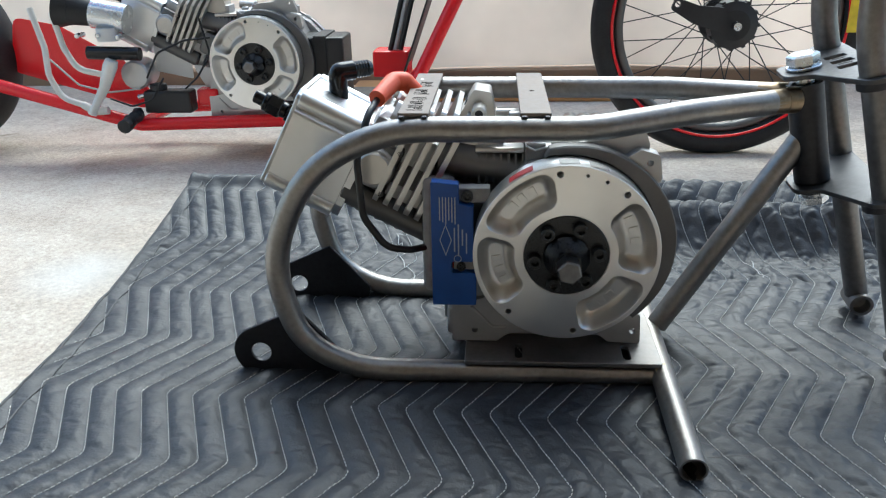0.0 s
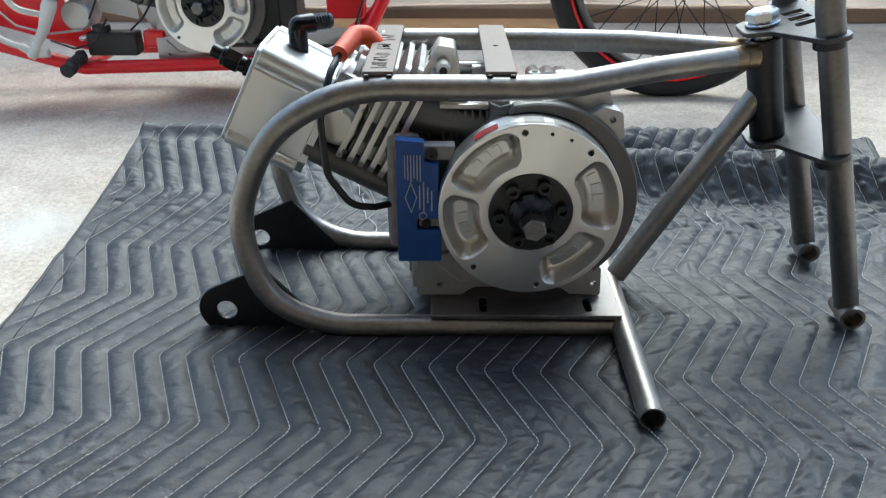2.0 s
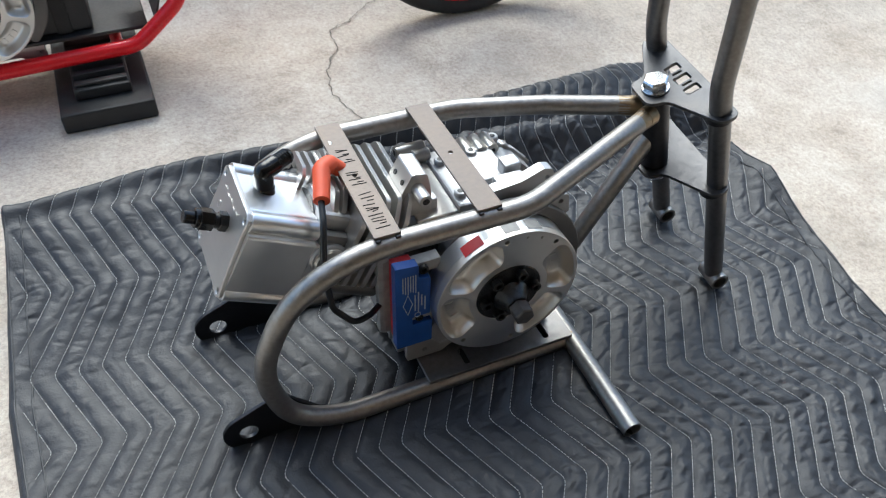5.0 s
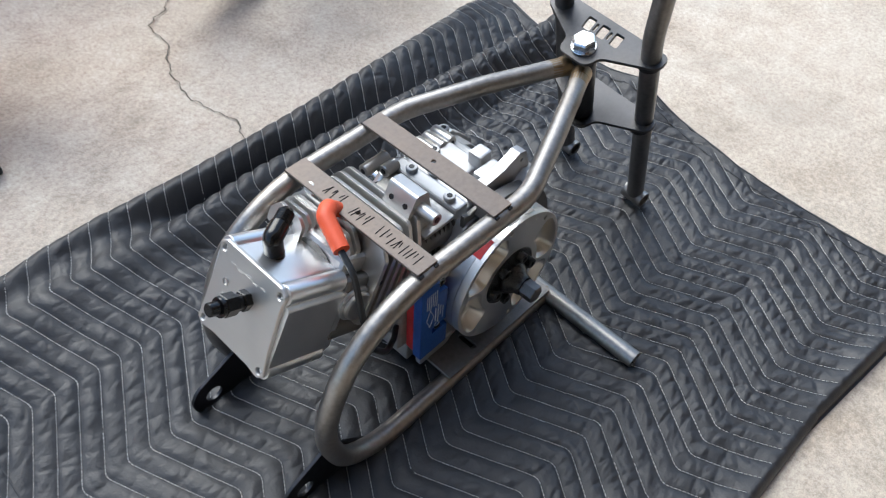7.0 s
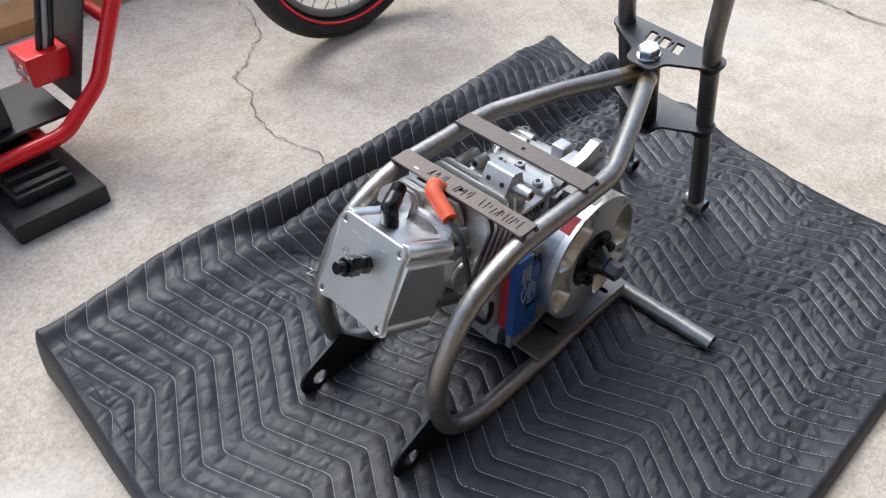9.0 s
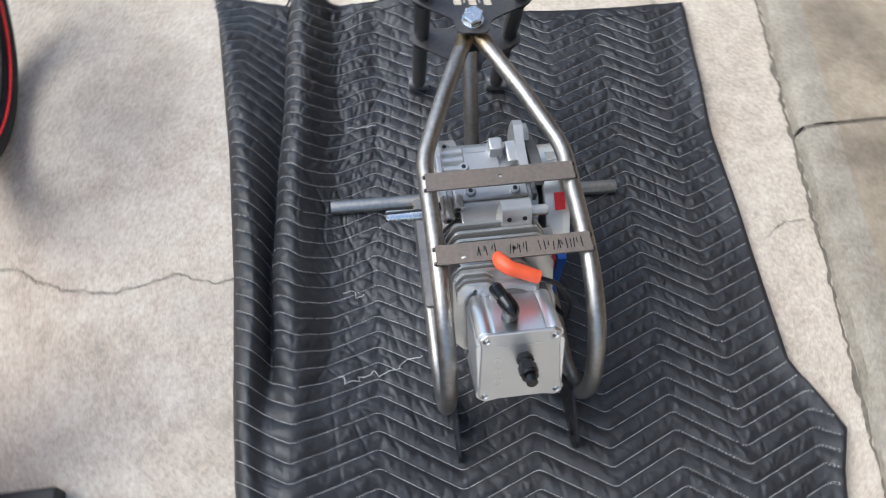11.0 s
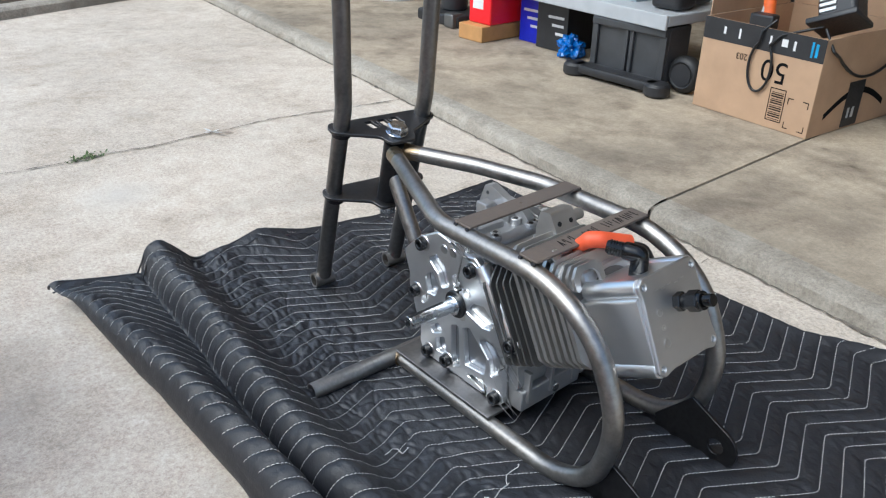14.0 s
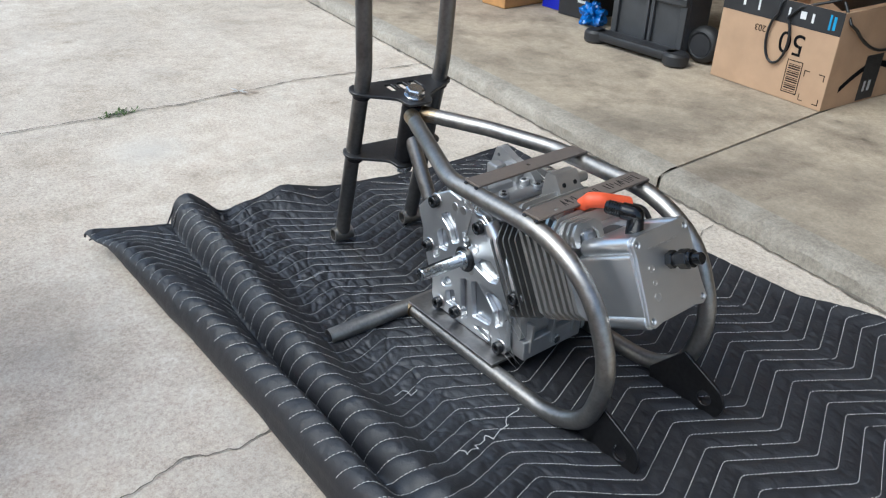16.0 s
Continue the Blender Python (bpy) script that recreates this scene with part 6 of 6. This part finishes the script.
def clutter():
    z = SLAB_Z + 0.0005
    # black rolling stand
    ob = thing("rolling_stand", "black plastic rolling stand with round feet and a wheel", "stand")
    p, q = Vector((1.225, -0.60, z)), Vector((0.885, -0.60, z))
    part("base_bar", stock((0.885, -0.64, z + 0.012), (1.225, -0.585, z + 0.042), 0.008), BLACK_PLASTIC, ob)
    for c in (p, q):
        part("foot", chamfered(c + Vector((0, -0.01, 0)), c + Vector((0, -0.01, 0.042)), 0.042, 24, 0.008), BLACK_PLASTIC, ob)
    part("body", stock((0.905, -0.79, z + 0.025), (1.205, -0.668, z + 0.200), 0.008), DARK_PLASTIC, ob, "dark grey moulded body")
    part("deck", stock((0.89, -0.668, z + 0.020), (1.22, -0.635, z + 0.036), 0.004), DARK_PLASTIC, ob)
    for x, w in ((0.917, 0.012), (1.040, 0.007), (1.062, 0.007), (1.193, 0.012)):
        part("rib", stock((x - w, -0.6678, z + 0.036), (x + w, -0.656, z + 0.198), 0.003), DARK_PLASTIC, ob)
    part("rail", stock((0.906, -0.6676, z + 0.172), (1.204, -0.650, z + 0.196), 0.004), DARK_PLASTIC, ob)
    w = part("wheel", torus_wheel(bmesh.new(), (0.855, -0.71, z + 0.06), 0.042, 0.018, 1.4, 36, 12), RUBBER, ob)
    part("wheel_disc", rod((0.855, -0.735, z + 0.06), (0.855, -0.685, z + 0.06), 0.036, 24), BLACK_PLASTIC, w)
    # grey board with a clear bin
    ob = thing("bench", "grey plastic bench top resting on the rolling stand", "bench")
    m = pose(1.30, -0.88, z + 0.225, 0, 0, -5)
    part("board", stock((-0.42, -0.22, -0.018), (0.42, 0.20, 0.018), 0.006, m), GREY_PLASTIC, ob)
    part("rim", stock((-0.42, 0.2005, -0.028), (0.42, 0.212, 0.020), 0.004, m), GREY_PLASTIC, ob)
    for x in (-0.36, 0.36):
        part("leg", stock((x - 0.02, -0.20, -0.224), (x + 0.02, -0.16, -0.0185), 0.004, m), BLACK_PLASTIC, ob)
    ob = thing("storage_bin", "translucent pale blue plastic storage bin on the bench", "storage bin")
    mb = m @ pose(-0.03, -0.02, 0.0185)
    bm = bmesh.new()
    for lo, hi in (((-0.17, -0.13, 0), (0.17, 0.13, 0.004)), ((-0.17, -0.13, 0.004), (-0.166, 0.13, 0.2)), ((0.166, -0.13, 0.004), (0.17, 0.13, 0.2)), ((-0.166, 0.126, 0.004), (0.166, 0.13, 0.2)), ((-0.166, -0.13, 0.004), (0.166, -0.126, 0.2))):
        stock(lo, hi, 0.001, mb, bm)
    part("bin_body", bm, BIN, ob)
    part("contents", stock((-0.15, -0.11, 0.005), (0.15, 0.11, 0.10), 0.01, mb), WHITE_PLASTIC, ob)
    # dark tool head over the bench end
    ob = thing("power_drill", "black power tool lying on the end of the bench", "power tool")
    part("body", stock((0.905, -0.80, z + 0.245), (1.02, -0.70, z + 0.35), 0.02, None, None, 3), BLACK_PLASTIC, ob)
    part("handle", stock((0.93, -0.92, z + 0.25), (0.98, -0.79, z + 0.30), 0.012, None, None, 3), BLACK_PLASTIC, ob)
    # cartons under and behind
    for name, lab, lo, hi, mat in (("blue_carton", "blue and black product carton standing on the slab", (1.60, -1.05, z), (1.72, -0.83, z + 0.30), BLUE_PLASTIC),
                                   ("black_carton", "black product carton with white print standing on the slab", (1.44, -1.02, z), (1.598, -0.80, z + 0.30), BLACK_PLASTIC)):
        c = thing(name, lab, "carton")
        part("body", stock(lo, hi, 0.003), mat, c)
        bm = bmesh.new()
        for k in range(3):
            stock((lo[0] + 0.02, hi[1], lo[2] + 0.06 + 0.03 * k), (lo[0] + 0.06 + 0.02 * k, hi[1] + 0.0006, lo[2] + 0.07 + 0.03 * k), 0, None, bm)
        part("print", bm, WHITE_PLASTIC, c)
    ob = thing("crumpled_wrap", "crumpled shiny blue plastic wrap on the slab", "wrap")
    bm = bmesh.new()
    bmesh.ops.create_icosphere(bm, subdivisions=4, radius=0.045)
    for v in bm.verts:
        v.co *= 1 + 0.5 * noise.noise(v.co * 45) + 0.3 * noise.noise(v.co * 110)
        v.co = Vector((1.395, -0.775, z + 0.034)) + Vector((v.co.x, v.co.y, max(-0.033, v.co.z)))
    part("wrap", bm, BLUE_WRAP, ob, smooth=20)
    ob = thing("wood_block", "yellow timber block on the slab", "timber")
    part("block", stock((1.76, -0.875, z), (1.90, -0.66, z + 0.062), 0.004), WOOD, ob)
    ob = thing("red_container", "red plastic container standing on a timber block", "container")
    part("body", stock((1.755, -0.90, z + 0.0625), (1.885, -0.70, z + 0.36), 0.008), RED, ob)
    part("label", stock((1.80, -0.70, z + 0.12), (1.86, -0.6992, z + 0.22), 0), WHITE_PLASTIC, ob)
    ob = thing("bench_vice", "dark iron machine with a green body on the slab", "machine")
    part("base", stock((2.02, -0.98, z), (2.30, -0.76, z + 0.05), 0.01), BLACK_PLASTIC, ob)
    part("column", chamfered((2.17, -0.87, z + 0.05), (2.17, -0.87, z + 0.16), 0.06, 24, 0.006), BLACK_PLASTIC, ob)
    part("body", chamfered((2.10, -0.87, z + 0.20), (2.26, -0.87, z + 0.20), 0.055, 24, 0.01), GREEN_PAINT, ob)
    part("jaw", stock((2.03, -0.80, z), (2.09, -0.74, z + 0.06), 0.008), CAST_DARK, ob)
    ob = thing("bucket", "white plastic bucket standing on the slab", "bucket")
    part("pail", sweep(bmesh.new(), [(2.80, -1.02, z), (2.80, -1.02, z + 0.02), (2.80, -1.02, z + 0.30), (2.80, -1.02, z + 0.305), (2.80, -1.02, z + 0.33)], [0.125, 0.13, 0.148, 0.158, 0.158], 40, True, 0.94), WHITE_PLASTIC, ob)
    # behind the box
    ob = thing("shop_vacuum", "black floor machine with a hose beside the cardboard box", "machine")
    part("body", sweep(bmesh.new(), [(0.12, -1.16, z), (0.12, -1.16, z + 0.03), (0.12, -1.16, z + 0.16), (0.12, -1.16, z + 0.20)], [0.12, 0.14, 0.135, 0.09], 32), BLACK_PLASTIC, ob)
    part("hose", sweep(bmesh.new(), [(0.23 + 0.06 * math.cos(t), -0.96 + 0.05 * math.sin(t), z + 0.012) for t in np.linspace(-1, 4.6, 24)], 0.011, 12), RUBBER, ob)
    for x, mat in ((0.95, BLACK_PLASTIC), (0.55, CAST_DARK), (0.2, BLACK_PLASTIC)):
        ob = thing("storage_tub", "dark storage tub standing behind the cardboard box", "storage tub", group="dark tubs")
        part("tub", sweep(bmesh.new(), [(x, -1.42, z), (x, -1.42, z + 0.34), (x, -1.42, z + 0.36)], [0.14, 0.165, 0.175], 32, True, 0.94), mat, ob)
    # a chip of stone and a leaf
    ob = thing("stone_chip", "small dark stone chip on the slab", "stone")
    bm = bmesh.new()
    bmesh.ops.create_icosphere(bm, subdivisions=2, radius=0.016)
    for v in bm.verts:
        v.co = Vector((0.17, -0.80, z + 0.006)) + Vector((v.co.x * 1.5, v.co.y, v.co.z * 0.4)) * (1 + 0.3 * noise.noise(v.co * 80))
    part("chip", bm, CAST_DARK, ob)


def glassy(name, colour, rough, trans):
    m = material(name, colour, rough)
    b = m.node_tree.nodes["Principled BSDF"]
    b.inputs["Transmission Weight"].default_value = trans
    return m


BIN = glassy("translucent bin plastic", (0.72, 0.84, 0.92), 0.35, 0.6)
BLUE_WRAP = plain("blue plastic wrap", (0.01, 0.12, 0.42), 0.15, 0.4, 60)
GREEN_PAINT = plain("green machine enamel", (0.02, 0.15, 0.07), 0.35, 0.2, 12)
clutter()


# ---- driveway details ----
def leaf_scrap():
    ob = thing("paper_scrap", "small pale dry leaf in the driveway crack", "leaf")
    bm = bmesh.new()
    for a, l in ((0.4, 0.035), (1.7, 0.03), (3.4, 0.045), (4.6, 0.02)):
        p = Vector((1.519, 0.605, GROUND_Z + 0.006))
        d = Vector((math.cos(a), math.sin(a), 0.15))
        n = Vector((-d.y, d.x, 0)) * 0.006
        pts = [p, p + d * l * 0.5 + n, p + d * l, p + d * l * 0.5 - n]
        bm.faces.new([bm.verts.new(v) for v in pts])
    bmesh.ops.solidify(bm, geom=bm.faces[:], thickness=0.0012)
    part("blade", bm, WHITE_PLASTIC, ob)
    ob = tagged(new("weeds"), "small green weeds growing in the crack", "weeds", kind="stuff")
    rnd = random.Random(3)
    bm = bmesh.new()
    for k in range(90):
        t = rnd.random()
        p = Vector((1.537 + rnd.gauss(0, 0.012), 0.90 + 0.09 * t + rnd.gauss(0, 0.01), GROUND_Z + 0.001))
        a = rnd.random() * math.tau
        d = Vector((math.cos(a), math.sin(a), rnd.uniform(0.1, 0.8))) * rnd.uniform(0.006, 0.016)
        n = Vector((-d.y, d.x, 0)) * 0.25
        bm.faces.new([bm.verts.new(v) for v in (p, p + d * 0.5 + n, p + d, p + d * 0.5 - n)])
    part("tuft", bm, GREEN, ob)


def verge():
    """The far edge of the driveway: a low kerb, soil, and a grey pot."""
    pts = rounded([(4.4, -0.40, 0), (3.76, -0.22, 0), (3.70, 0.10, 0), (3.53, 0.72, 0), (3.5, 3.5, 0)], 0.3, 8)
    kerb = thing("kerb", "low pale concrete kerb along the driveway edge", "kerb", kind="structure")
    bm = bmesh.new()
    prof = [(0.0, GROUND_Z - 0.02), (0.01, 0.03), (0.03, 0.045), (0.12, 0.045), (0.12, GROUND_Z - 0.02)]
    rings = []
    for p in pts:
        rings.append([bm.verts.new((p.x + a, p.y, z)) for a, z in prof])
    for a, b in zip(rings, rings[1:]):
        for k in range(len(prof) - 1):
            bm.faces.new((a[k], b[k], b[k + 1], a[k + 1]))
    bmesh.ops.recalc_face_normals(bm, faces=bm.faces[:])
    part("kerb_stone", bm, EDGE, kerb)
    pot = thing("planter_pot", "large grey plant pot at the driveway edge", "plant pot")
    part("pot", sweep(bmesh.new(), [(4.12, 0.42, 0.0), (4.12, 0.42, 0.03), (4.12, 0.42, 0.34), (4.12, 0.42, 0.36)], [0.17, 0.19, 0.24, 0.26], 40, True, 0.9), GREY_PLASTIC, pot)
    soil = tagged(part("soil", stock((3.84, -0.3, GROUND_Z - 0.02), (7.0, 3.5, 0.012), 0.004), SOIL), "dark bare soil bed beyond the kerb", "soil", kind="structure")
    stake = thing("garden_stake", "brown timber stake standing in the soil", "stake")
    part("post", stock((4.08, 0.02, 0.0), (4.13, 0.07, 0.5), 0.004), WOOD, stake)


SOIL = plain("dark soil", (0.07, 0.055, 0.04), 0.95, 0.4, 20, 0.2, 0.6)
leaf_scrap()
verge()
